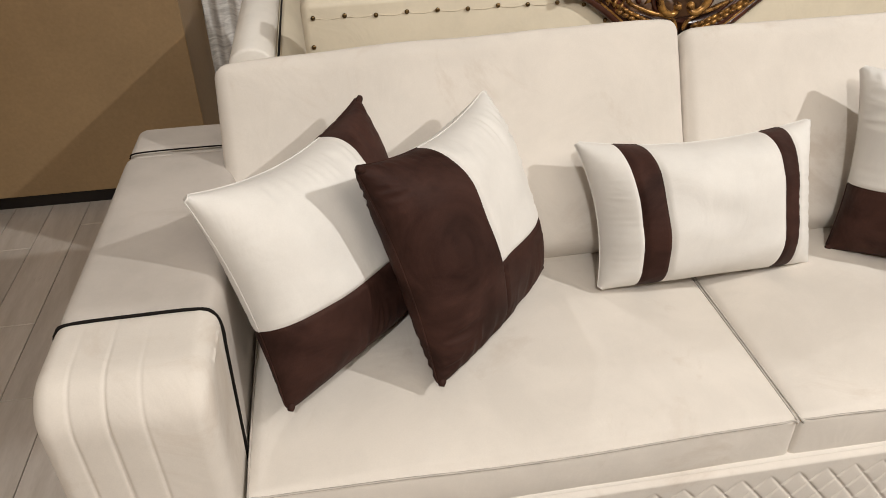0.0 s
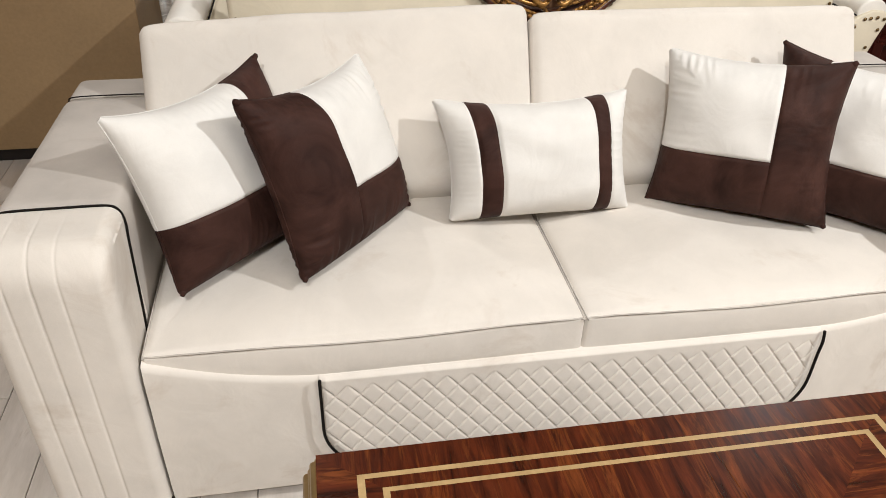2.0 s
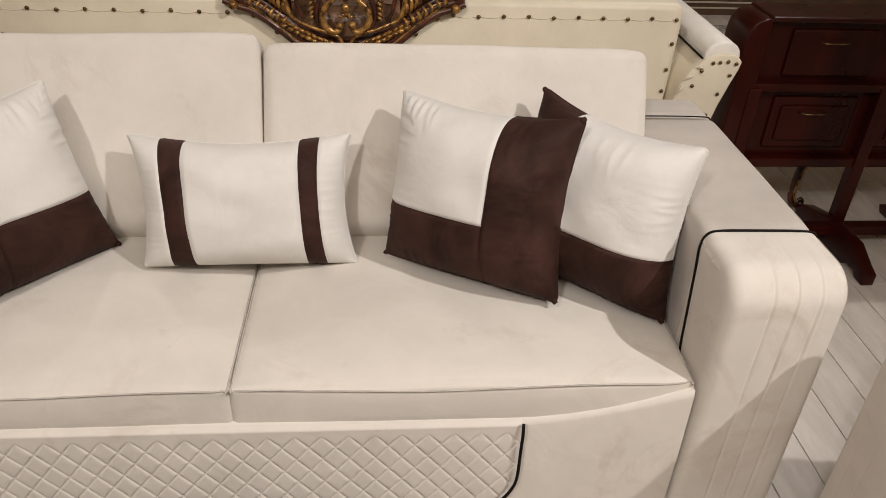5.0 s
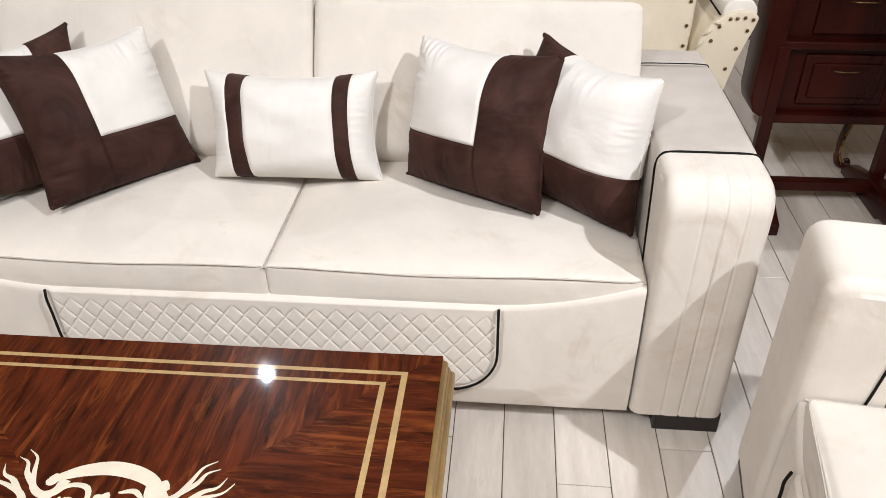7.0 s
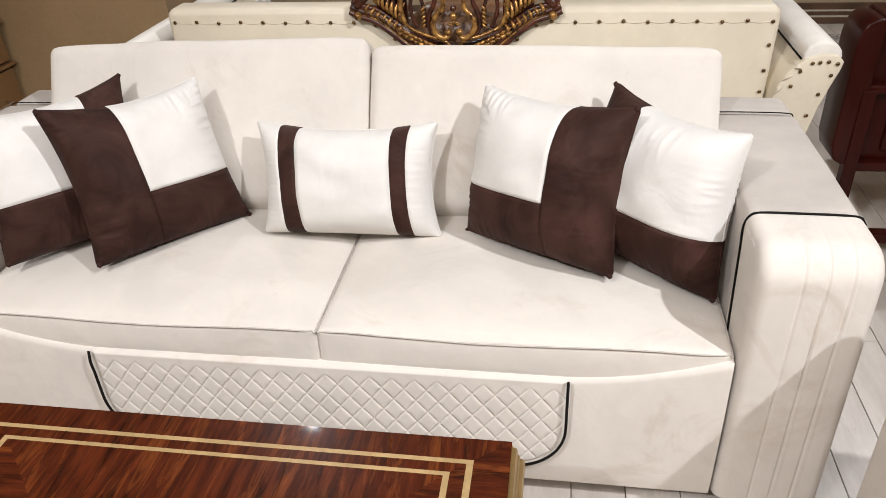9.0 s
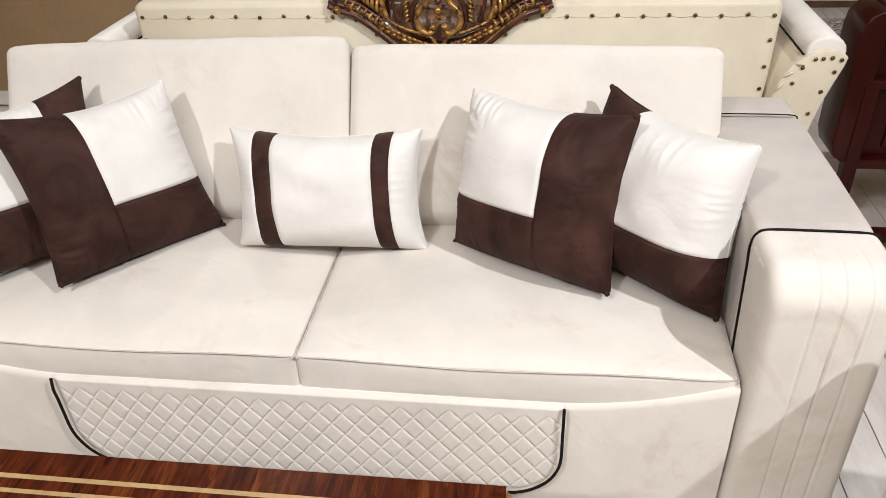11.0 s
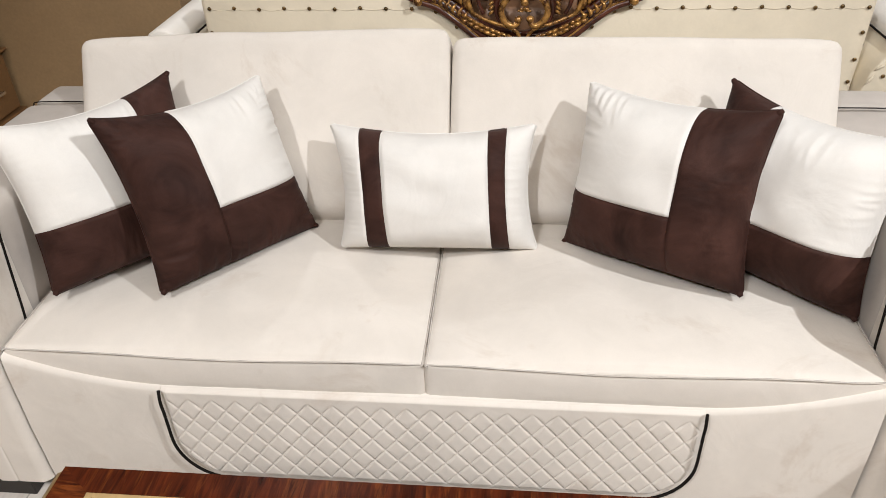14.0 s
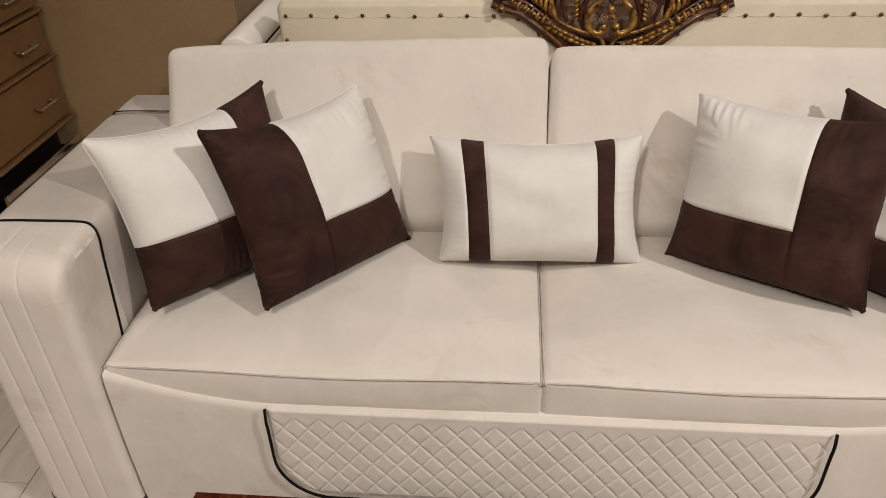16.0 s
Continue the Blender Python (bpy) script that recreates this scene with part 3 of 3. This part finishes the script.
def ribbon(points, w0, w1=None, z=TZ - 0.0004, bm=None, tips=True):
    """A flat leaf-like stroke that swells from w0 at its ends to w1 in its middle."""
    bm = bm or bmesh.new()
    pts = curve([(x, y, 0) for x, y in points], 10)
    up = Vector((0, 0, 1))
    rows = []
    for i, p in enumerate(pts):
        t = i / (len(pts) - 1)
        d = (pts[min(i + 1, len(pts) - 1)] - pts[max(i - 1, 0)]).normalized()
        s = up.cross(d)
        w = (w0 + (w1 - w0) * math.sin(math.pi * t) ** 0.8) if w1 is not None else w0 * (1 - 0.94 * t ** 1.25)
        rows.append([bm.verts.new((*(p + s * w * k).xy, z + 0.0012 * (1 - abs(k)))) for k in (-1, 0, 1)])
    for a, b in zip(rows, rows[1:]):
        for k in (0, 1):
            bm.faces.new((a[k], b[k], b[k + 1], a[k + 1]))
    return bm


# bone scrollwork: four flame clusters joined by ribbons, scrolls within
MC = Vector((TCX - 0.003, TCY - 0.010))
for k in range(4):
    turn = Matrix.Rotation(math.pi / 2 * k, 2)
    def put(pts):
        return [tuple(MC + turn @ (Vector(p) * 0.845)) for p in pts]
    # ribbon along the top between two clusters
    part("scroll", ribbon(put([(-0.115, 0.180), (-0.06, 0.206), (0.005, 0.215), (0.075, 0.196), (0.128, 0.150)]), 0.006, 0.0145), BONE, top)
    # flames out of the corner cluster, in pairs either side of the diagonal
    for s in (-1, 1):
        def diag(pts):
            return put([((d + s * t) * 0.7071, (d - s * t) * 0.7071) for d, t in pts])
        part("scroll", ribbon(diag([(0.190, 0.066), (0.176, 0.044), (0.184, 0.020), (0.215, 0.012), (0.250, 0.024), (0.285, 0.040), (0.315, 0.036)]), 0.0095, None), BONE, top)
        part("scroll", ribbon(diag([(0.225, 0.014), (0.258, 0.013), (0.285, 0.022), (0.310, 0.014)]), 0.006, None), BONE, top)
        part("scroll", ribbon(diag([(0.214, 0.060), (0.206, 0.046), (0.208, 0.034)]), 0.004, 0.010), BONE, top)
    part("scroll", plate([tuple(p) for p in put([(0.118, 0.098), (0.113, 0.113), (0.098, 0.118), (0.092, 0.103), (0.086, 0.086), (0.103, 0.092)])], TZ - 0.001, 0.0012), BONE, top, smooth=False)
    # inner volutes and leaves
    part("scroll", ribbon(put([(-0.10, 0.085), (-0.105, 0.13), (-0.075, 0.168), (-0.035, 0.165), (-0.025, 0.125), (-0.045, 0.075), (-0.06, 0.055)]), 0.0024, 0.0048), BONE, top)
    part("scroll", ribbon(put([(-0.075, 0.085), (-0.088, 0.115), (-0.078, 0.142)]), 0.0016, 0.0054), BONE, top)
    part("scroll", ribbon(put([(-0.055, 0.085), (-0.045, 0.11), (-0.055, 0.135), (-0.07, 0.14)]), 0.0016, 0.0048), BONE, top)
    part("scroll", ribbon(put([(-0.02, 0.085), (0.02, 0.10), (0.06, 0.095), (0.085, 0.12)]), 0.0016, 0.0061), BONE, top)
    part("scroll", ribbon(put([(0.03, 0.16), (0.06, 0.165), (0.085, 0.145)]), 0.0016, 0.0048), BONE, top)
    part("scroll", ribbon(put([(0.04, 0.115), (0.07, 0.125), (0.075, 0.15)]), 0.0016, 0.0054), BONE, top)
    flower = []
    for a in range(20):
        r = 0.023 * (0.86 + 0.15 * math.cos(a / 20 * 2 * math.pi * 5))
        flower.append((0.005 + r * math.cos(a / 20 * 2 * math.pi), 0.137 + r * math.sin(a / 20 * 2 * math.pi)))
    part("flower", plate(put(flower), TZ - 0.001, 0.0012), BONE, top, smooth=False)
    part("scroll", ribbon(put([(-0.05, 0.04), (0.0, 0.07), (0.05, 0.04)]), 0.003, 0.010), BONE, top)


# ---- ivory sofa that stands behind ----
ivory = thing("ivory_sofa", "ivory leather sofa with brass nails and carved crest, facing away", "sofa")
BX0, BX1, BY, BTOP, CX = -0.765, 1.158, 1.075, 0.918, 0.192
outline = [(BX0 + 0.03, 0.10), (BX1 - 0.03, 0.10), (BX1, 0.72), (BX1 + 0.004, BTOP - 0.01), (BX1 - 0.02, BTOP), (CX + 0.33, BTOP), (CX + 0.24, 0.875), (CX + 0.15, 0.80), (CX + 0.06, 0.765),
           (CX - 0.06, 0.765), (CX - 0.15, 0.80), (CX - 0.24, 0.875), (CX - 0.33, BTOP), (BX0 + 0.02, BTOP), (BX0 - 0.004, BTOP - 0.01), (BX0, 0.72)]
back = part("backrest", prism(outline, BY, BY + 0.11, bevel=0.018), IVORY, ivory)


def nail(x, y, z, parent):
    part("nail", ball(x, y, z, 0.006, flat=0.6), BRASS, parent)


xs = list(np.linspace(BX0 + 0.025, CX - 0.325, 9)) + list(np.linspace(CX + 0.30, BX1 - 0.02, 10))
for i, x in enumerate(xs):
    nail(x, BY - 0.004, 0.876 + 0.002 * math.sin(i * 2.3), back)
for s in (-1, 1):
    nail(CX + s * 0.255, BY - 0.004, 0.866, back)
    nail(CX + s * 0.195, BY - 0.004, 0.822, back)
for z in (0.805, 0.727, 0.66, 0.60):
    nail(BX1 - 0.018 - (0.88 - z) * 0.02, BY - 0.004, z, back)
    nail(BX0 + 0.018 + (0.88 - z) * 0.02, BY - 0.004, z, back)
# gathered seam between the nails
for a, b in zip(xs, xs[1:]):
    if b - a < 0.12:
        part("gather", tube(curve([(a, BY - 0.001, 0.875), ((a + b) / 2, BY - 0.001, 0.870), (b, BY - 0.001, 0.875)], 5), 0.0010, sides=5), IVORY, back)
for s, x_in in ((1, BX1), (-1, BX0)):
    prof = [(0.000, 0.10), (0.004, 0.62), (0.020, 0.690), (0.048, 0.738), (0.085, 0.768), (0.13, 0.786), (0.175, 0.782), (0.196, 0.762), (0.190, 0.735), (0.174, 0.690), (0.152, 0.62), (0.126, 0.50), (0.112, 0.10)]
    bm = prism([(x_in + s * px, pz) for px, pz in prof], 1.045, 1.95, bevel=0.006)
    a = part("armrest", bm, IVORY, ivory, "scrolled ivory armrest")
    roll = prism([(x_in + s * (0.135 + 0.055 * math.cos(t)), 0.775 + 0.045 * math.sin(t)) for t in np.linspace(0, 2 * math.pi, 18)[:-1]], 1.055, 1.95, bevel=0.008)
    part("arm_roll", roll, WHITE, a, "white leather roll")
    # dark cord drawn for the shade in the groove beside the roll
    part("groove_shade", tube([(x_in + s * 0.072, 1.047, 0.772), (x_in + s * 0.072, 1.94, 0.775)], 0.003), CORD, a)
    for a0, a1 in (((0.012, 0.660), (0.034, 0.690)), ((0.030, 0.705), (0.056, 0.722)), ((0.058, 0.745), (0.080, 0.742))):
        part("pleat", tube(curve([(x_in + s * a0[0], 1.044, a0[1]), (x_in + s * (a0[0] + a1[0]) / 2, 1.040, (a0[1] + a1[1]) / 2 + 0.003), (x_in + s * a1[0], 1.043, a1[1])], 4), 0.0032, sides=6, taper=lambda u: 0.3 + math.sin(u * math.pi)), IVORY, a)
    for px, pz in ((0.057, 0.688), (0.076, 0.734), (0.106, 0.759), (0.127, 0.761), (0.151, 0.763), (0.177, 0.757), (0.165, 0.722), (0.141, 0.663), (0.120, 0.595), (0.104, 0.528)):
        nail(x_in + s * px, 1.042, pz, a)
part("seat", padded(BX0, BX1, 1.18, 1.92, 0.12, 0.44, 0.05, (0, 0, 0.02), 14), WHITE, ivory)
for x in (BX0 + 0.06, BX1 - 0.06):
    for y in (1.12, 1.86):
        part("foot", tube([(x, y, 0), (x, y, 0.03), (x, y, 0.07), (x, y, 0.125)], 0.034, taper=lambda t: 0.65 + 0.45 * t, sides=12), CARVED, ivory, "dark turned foot")
# carved and gilded crest
def crest_piece(name, s, pts, r, mat, taper=None, sides=8, n=7):
    part(name, tube(curve([(CX + s * x, 1.066 + y, z) for x, y, z in pts], n), r, taper=taper, sides=sides), mat, crest, "gilded carving" if mat is GOLD else "dark carved wood")


crest = part("crest_rail", prism([(CX + x, z) for x, z in [(-0.135, 0.782), (-0.06, 0.768), (0.06, 0.768), (0.135, 0.782), (0.205, 0.838), (0.185, 0.852), (0.13, 0.842), (0.06, 0.815), (0.0, 0.806),
                                                          (-0.06, 0.815), (-0.13, 0.842), (-0.185, 0.852), (-0.205, 0.838)]], 1.066, 1.094), CARVED, ivory, "dark carved crest with gilding")
for s in (-1, 1):
    # outer arm: fluted bands that sweep up to a boss
    for k, (mat, r) in enumerate(((CARVED, 0.010), (GOLD, 0.0055), (CARVED, 0.010), (GOLD, 0.0045), (CARVED, 0.009))):
        o = 0.0085 * k
        crest_piece("arm_band", s, [(0.105 - o * 0.5, -0.004, 0.772 + o), (0.142 - o * 0.6, -0.008 - 0.003 * (k % 2), 0.798 + o * 0.8), (0.194 - o * 0.6, -0.010 - 0.003 * (k % 2), 0.842 + o * 0.8),
                                    (0.250 - o * 0.4, -0.010 - 0.003 * (k % 2), 0.882 + o), (0.300 - o * 0.2, -0.010, 0.899 + o), (0.330 - o * 0.3, -0.008, 0.912 + o)], r, mat)
    part("boss", ball(CX + s * 0.303, 1.046, 0.902, 0.0135), GOLD, crest)
    # acanthus ribs laid over the arm
    for k in range(7):
        q = k / 6
        x, z = 0.165 + 0.105 * q, 0.846 + 0.062 * q
        crest_piece("acanthus", s, [(x, -0.018, z), (x + 0.004, -0.026, z + 0.016), (x - 0.008, -0.018, z + 0.030)], 0.0058, GOLD, lambda u: math.sin(0.35 + u * 2.5), 6, 4)
    # dark web and upright stem
    part("web", prism([(CX + s * x, z) for x, z in [(0.150, 0.860), (0.205, 0.890), (0.245, 0.925), (0.25, 0.99), (0.155, 0.99), (0.150, 0.92)]], 1.072, 1.09), CARVED, crest)
    for k in range(7):
        x, z = 0.158 + 0.013 * k, 0.874 + 0.010 * k
        crest_piece("leaf_rib", s, [(x, -0.010, z), (x + 0.010, -0.024, z + 0.022), (x + 0.006, -0.016, z + 0.048), (x - 0.006, -0.008, z + 0.066)], 0.0062, GOLD, lambda u: math.sin(0.4 + u * 2.4), 6, 4)
    crest_piece("stem", s, [(0.162, -0.014, 0.99), (0.166, -0.018, 0.93), (0.154, -0.020, 0.885), (0.138, -0.018, 0.862)], 0.009, GOLD, lambda u: 1.1 - 0.5 * u)
    crest_piece("stem", s, [(0.185, -0.012, 0.99), (0.186, -0.014, 0.93), (0.174, -0.014, 0.88)], 0.007, CARVED)
    # gilt ribbon over the garland
    crest_piece("ribbon", s, [(0.150, -0.016, 0.872), (0.125, -0.020, 0.858), (0.085, -0.022, 0.842), (0.045, -0.022, 0.830), (0.020, -0.020, 0.815), (0.008, -0.016, 0.790)], 0.0052, GOLD)
    # garland of leaves, two rows
    for k in range(9):
        q = k / 8
        x, z = 0.028 + 0.128 * q, 0.788 + 0.058 * q ** 1.25
        crest_piece("leaf", s, [(x, -0.012, z), (x + 0.012, -0.024, z + 0.002), (x + 0.026, -0.014, z + 0.008)], 0.0068, GOLD, lambda u: math.sin(0.3 + u * 2.6), 6, 4)
        crest_piece("leaf", s, [(x + 0.004, -0.012, z + 0.006), (x + 0.012, -0.024, z + 0.015), (x + 0.025, -0.014, z + 0.020)], 0.0056, GOLD, lambda u: math.sin(0.3 + u * 2.6), 6, 4)
    # inner volute with its knob
    crest_piece("volute", s, [(0.016, -0.020, 0.853), (0.020, -0.022, 0.839), (0.036, -0.024, 0.834), (0.056, -0.024, 0.848), (0.066, -0.024, 0.876), (0.055, -0.022, 0.902), (0.034, -0.020, 0.925), (0.03, -0.018, 0.97)], 0.0085, GOLD, lambda u: 0.75 + 0.4 * math.sin(u * 3))
    crest_piece("volute", s, [(0.030, -0.012, 0.828), (0.060, -0.014, 0.836), (0.078, -0.014, 0.866), (0.076, -0.014, 0.905), (0.060, -0.012, 0.94), (0.06, -0.012, 0.98)], 0.0075, CARVED)
    part("knob", ball(CX + s * 0.017, 1.040, 0.853, 0.0115), GOLD, crest)
    # feathered side leaf
    for k in range(5):
        z = 0.868 + 0.013 * k
        crest_piece("feather", s, [(0.088, -0.014, z + 0.008), (0.094, -0.020, z + 0.004), (0.102, -0.014, z - 0.006)], 0.0050, GOLD, lambda u: math.sin(0.4 + u * 2.4), 6, 4)
    crest_piece("feather", s, [(0.090, -0.010, 0.865), (0.088, -0.012, 0.90), (0.098, -0.012, 0.94), (0.11, -0.012, 0.98)], 0.006, CARVED)
    crest_piece("ring", s, [(0.125, -0.010, 0.985), (0.135, -0.012, 0.93), (0.128, -0.012, 0.89), (0.116, -0.012, 0.865)], 0.006, CARVED)
    crest_piece("top_rail", s, [(0.0, -0.01, 0.99), (0.12, -0.01, 1.0), (0.24, -0.01, 0.985), (0.31, -0.012, 0.93)], 0.016, CARVED)
part("drop", ball(CX, 1.040, 0.902, 0.013), GOLD, crest)
part("drop", ball(CX, 1.044, 0.926, 0.010), CARVED, crest)
for k in range(5):
    a = math.pi * (0.1 + 0.2 * k)
    part("petal", tube([(CX + 0.004 * math.cos(a), 1.048, 0.872 + 0.004 * math.sin(a)), (CX + 0.02 * math.cos(a), 1.044, 0.872 + 0.014 * math.sin(a))], 0.0035, sides=6), GOLD, crest)
bolster = tagged(part("sofa_cushion", padded(0.02, 0.36, 1.20, 1.34, 0.455, 0.875, 0.06, (0.02, 0.03, 0.02), 14), TAN), "plump tan cushion seen through the carved crest", "cushion")


# ---- tall beige cabinet back and drawer chest ----
cab = thing("wardrobe", "tall plain beige cabinet over a dark gap", "wardrobe")
part("carcass", box(-2.6, -1.185, 1.86, 2.35, 0.065, 2.1, 0.004), BEIGE, cab, smooth=False)
# black block set back under the cabinet stands in for its shaded gap
part("gap_block", box(-2.58, -1.21, 1.90, 2.33, 0, 0.065), BLACK, cab, smooth=False)
chest = thing("drawer_chest", "tan wooden chest of drawers with chrome handles", "dresser")
part("carcass", box(-2.55, -2.03, 1.27, 1.845, 0.20, 1.4, 0.004), DRAWER, chest, smooth=False)
# black block that paints the darkness of the open space under the drawers
part("gap_block", box(-2.53, -2.10, 1.29, 1.84, 0, 0.20), BLACK, chest, smooth=False)
part("skirt", box(-2.014, -2.0, 1.27, 1.845, 0.0, 0.12, 0.004), DRAWER, chest, smooth=False)
# black slab on the ground behind the skirt, the void's shade as colour
part("recess_shade", box(-2.10, -2.014, 1.29, 1.84, 0.002, 0.02), BLACK, chest, "black slab for the shade under the drawers", smooth=False)
part("skirt_edge", box(-2.0, -1.99, 1.27, 1.845, 0.105, 0.135, 0.004), CHROME, chest, smooth=False)
for z0, tall in ((0.235, 0.235), (0.505, 0.155), (0.695, 0.155), (0.885, 0.155), (1.075, 0.155)):
    d = part("drawer", box(-2.045, -2.0, 1.29, 1.825, z0, z0 + tall, 0.006), DRAWER, chest, smooth=False)
    part("moulding", box(-2.03, -1.985, 1.27, 1.845, z0 - 0.022, z0 - 0.008, 0.005), DRAWER, d, smooth=False)
    zc = z0 + tall * 0.48
    part("handle", tube(curve([(-1.992, 1.60, zc), (-1.968, 1.60, zc), (-1.960, 1.604, zc), (-1.960, 1.65, zc), (-1.960, 1.696, zc), (-1.968, 1.70, zc), (-1.992, 1.70, zc)], 4), 0.0068), CHROME, d, "chrome bow handle")

# patterned cloth that hangs beside the cabinet
cloth = tagged(part("hanging_cloth", sheet(lambda u, v: Vector((-1.165 + 0.30 * u, 2.25 + 0.02 * math.sin(u * 26) * (1 - 0.4 * v), 0.004 + 1.5 * v)), 60, 30), CLOTH), "white cloth with grey wavy stripes hanging by the cabinet", "cloth")
cloth.modifiers.new("thickness", "SOLIDIFY").thickness = 0.006


# ---- dark trestle desk ----
desk = thing("writing_desk", "dark mahogany trestle desk with panelled drawers", "desk")
DX0, DX1 = 1.50, 2.34
case = part("case", box(DX0, DX1, 1.30, 1.43, 0.335, 0.815, 0.008), MAHOGANY, desk, smooth=False)
for x in (1.530, 1.99, 2.30):
    part("post", box(x - 0.022, x + 0.022, 1.255, 1.30, 0.07, 0.60, 0.004), MAHOGANY, desk, smooth=False)
for z, h in ((0.305, 0.035), (0.585, 0.03)):
    part("rail", box(DX0 + 0.02, DX1, 1.262, 1.315, z, z + h, 0.006), MAHOGANY, desk, smooth=False)
part("desktop", box(DX0 + 0.031, DX1 + 0.02, 1.27, 1.45, 0.815, 0.833, 0.006), MAHOGANY, desk, smooth=False)
part("stretcher", box(1.535, 2.32, 1.20, 1.245, 0.055, 0.095, 0.004), MAHOGANY, desk, smooth=False)
for z0, z1, framed in ((0.37, 0.56, True), (0.63, 0.79, False)):
    for x0, x1 in ((1.622, 1.925), (2.03, 2.27)):
        d = part("drawer", box(x0, x1, 1.288, 1.31, z0, z1, 0.008), MAHOGANY, desk, smooth=False)
        if framed:
            part("field", box(x0 + 0.03, x1 - 0.03, 1.280, 1.29, z0 + 0.03, z1 - 0.03, 0.006), MAHOGANY, d, smooth=False)
        xc, zc = (x0 + x1) / 2 - 0.008, (z0 + z1) / 2 + 0.042
        part("handle", tube(curve([(xc - 0.05, 1.278, zc), (xc - 0.03, 1.262, zc), (xc + 0.03, 1.262, zc), (xc + 0.05, 1.278, zc)], 4), 0.0028), BRASS, d, "thin metal bow handle")
part("side_leaf", prism([(1.455, 0.40), (1.468, 0.348), (1.498, 0.33), (1.53, 0.33), (1.53, 0.829), (1.50, 0.828), (1.476, 0.815), (1.461, 0.79), (1.455, 0.75)], 1.26, 1.43, bevel=0.006), MAHOGANY, desk)
for x in (1.535, 1.965, 2.32):
    bm = prism([(0, 0.0), (0.05, 0.0), (0.07, 0.02), (0.12, 0.02), (0.14, 0.0), (0.50, 0.0), (0.52, 0.03), (0.46, 0.06), (0.30, 0.10), (0.12, 0.10), (0.04, 0.06), (0.0, 0.045)], -0.022, 0.022, bevel=0.004)
    bmesh.ops.transform(bm, matrix=Matrix.Translation((x, 0.96, 0)) @ Matrix.Rotation(math.pi / 2, 4, "Z"), verts=bm.verts)
    part("sled_foot", bm, MAHOGANY, desk)

side_table = thing("side_table", "small table on gilded cabriole legs behind the desk", "table")
for x, y in ((1.93, 1.49), (2.75, 1.49), (1.93, 2.05), (2.75, 2.05)):
    pts = curve([(x + 0.05, y, 0.56), (x + 0.06, y, 0.40), (x + 0.0, y, 0.20), (x - 0.01, y, 0.09), (x + 0.01, y, 0.035), (x + 0.035, y, 0.02)], 6)
    part("leg", tube(pts, 0.030, taper=lambda t: 1.2 - 0.9 * math.sin(t * math.pi * 0.6)), CARVED, side_table)
    part("toe", tube(curve([(x - 0.012, y, 0.075), (x - 0.004, y - 0.004, 0.04), (x + 0.018, y - 0.006, 0.022), (x + 0.040, y - 0.006, 0.034), (x + 0.034, y - 0.006, 0.050), (x + 0.022, y - 0.006, 0.044)], 5), 0.0125, taper=lambda t: 1.1 - 0.5 * t), CARVED, side_table, "scrolled toe")
    part("gilt_line", tube(curve([(x + 0.052, y - 0.030, 0.55), (x + 0.060, y - 0.030, 0.40), (x + 0.004, y - 0.018, 0.20), (x - 0.008, y - 0.014, 0.09), (x + 0.012, y - 0.018, 0.034)], 6), 0.0042, sides=6), GOLD, side_table, "gilded line")
part("tabletop", box(1.88, 2.86, 1.455, 2.12, 0.55, 0.59, 0.01), CARVED, side_table, smooth=False)


rug = tagged(part("rug", box(1.9, 3.4, 3.1, 3.98, 0.0, 0.012, 0.004), RUG, smooth=False), "black and white patterned rug on the plank floor", "rug")

# ---- ceiling lamps ----
# one disc for each spot, the added one too
for eye, aim, watts, cone in SPOTS:
    bm = bmesh.new()
    bmesh.ops.create_cone(bm, cap_ends=True, segments=24, radius1=0.055, radius2=0.06, depth=0.012, matrix=Matrix.Translation((eye[0], eye[1], H - 0.006)))
    lampthing = part("downlight", bm, CHROME, smooth=False)
    tagged(lampthing, "small round ceiling downlight, out of view, over a placed lamp", "lamp", "ceiling downlights")

# ---- floor planks ----
PW, PL = 0.1328, 0.90
kinds = []
for k in range(3):
    bm = box(-PW / 2 + 0.0012, PW / 2 - 0.0012, -PL / 2 + 0.0012, PL / 2 - 0.0012, -0.006, 0, 0.0012, 1)
    me = bpy.data.meshes.new("plank")
    bm.to_mesh(me)
    bm.free()
    me.materials.append(PLANK)
    kinds.append(me)
rest = bmesh.new()
count = 0
for i in range(-31, 28):
    x = 0.459 + PW * (i + 0.5)
    for j in range(-8, 6):
        y = j * PL + (0.0, 0.52, 0.25, 0.71, 0.38)[i % 5]
        if y < Y0 - 0.3 or y > Y1 + 0.3 or x < X0 or x > X1:
            continue
        if -2.3 < x < 2.7 and -1.3 < y < 2.9:
            p = new("plank", kinds[(i + j) % 3])
            p.parent = floor
            p.location = (x, y, 0)
            count += 1
        else:
            box(x - PW / 2 + 0.0012, x + PW / 2 - 0.0012, y - PL / 2 + 0.0012, y + PL / 2 - 0.0012, -0.006, 0, bm=rest)
far = part("far_planks", rest, PLANK, floor, smooth=False)
far["kind"] = "stuff"
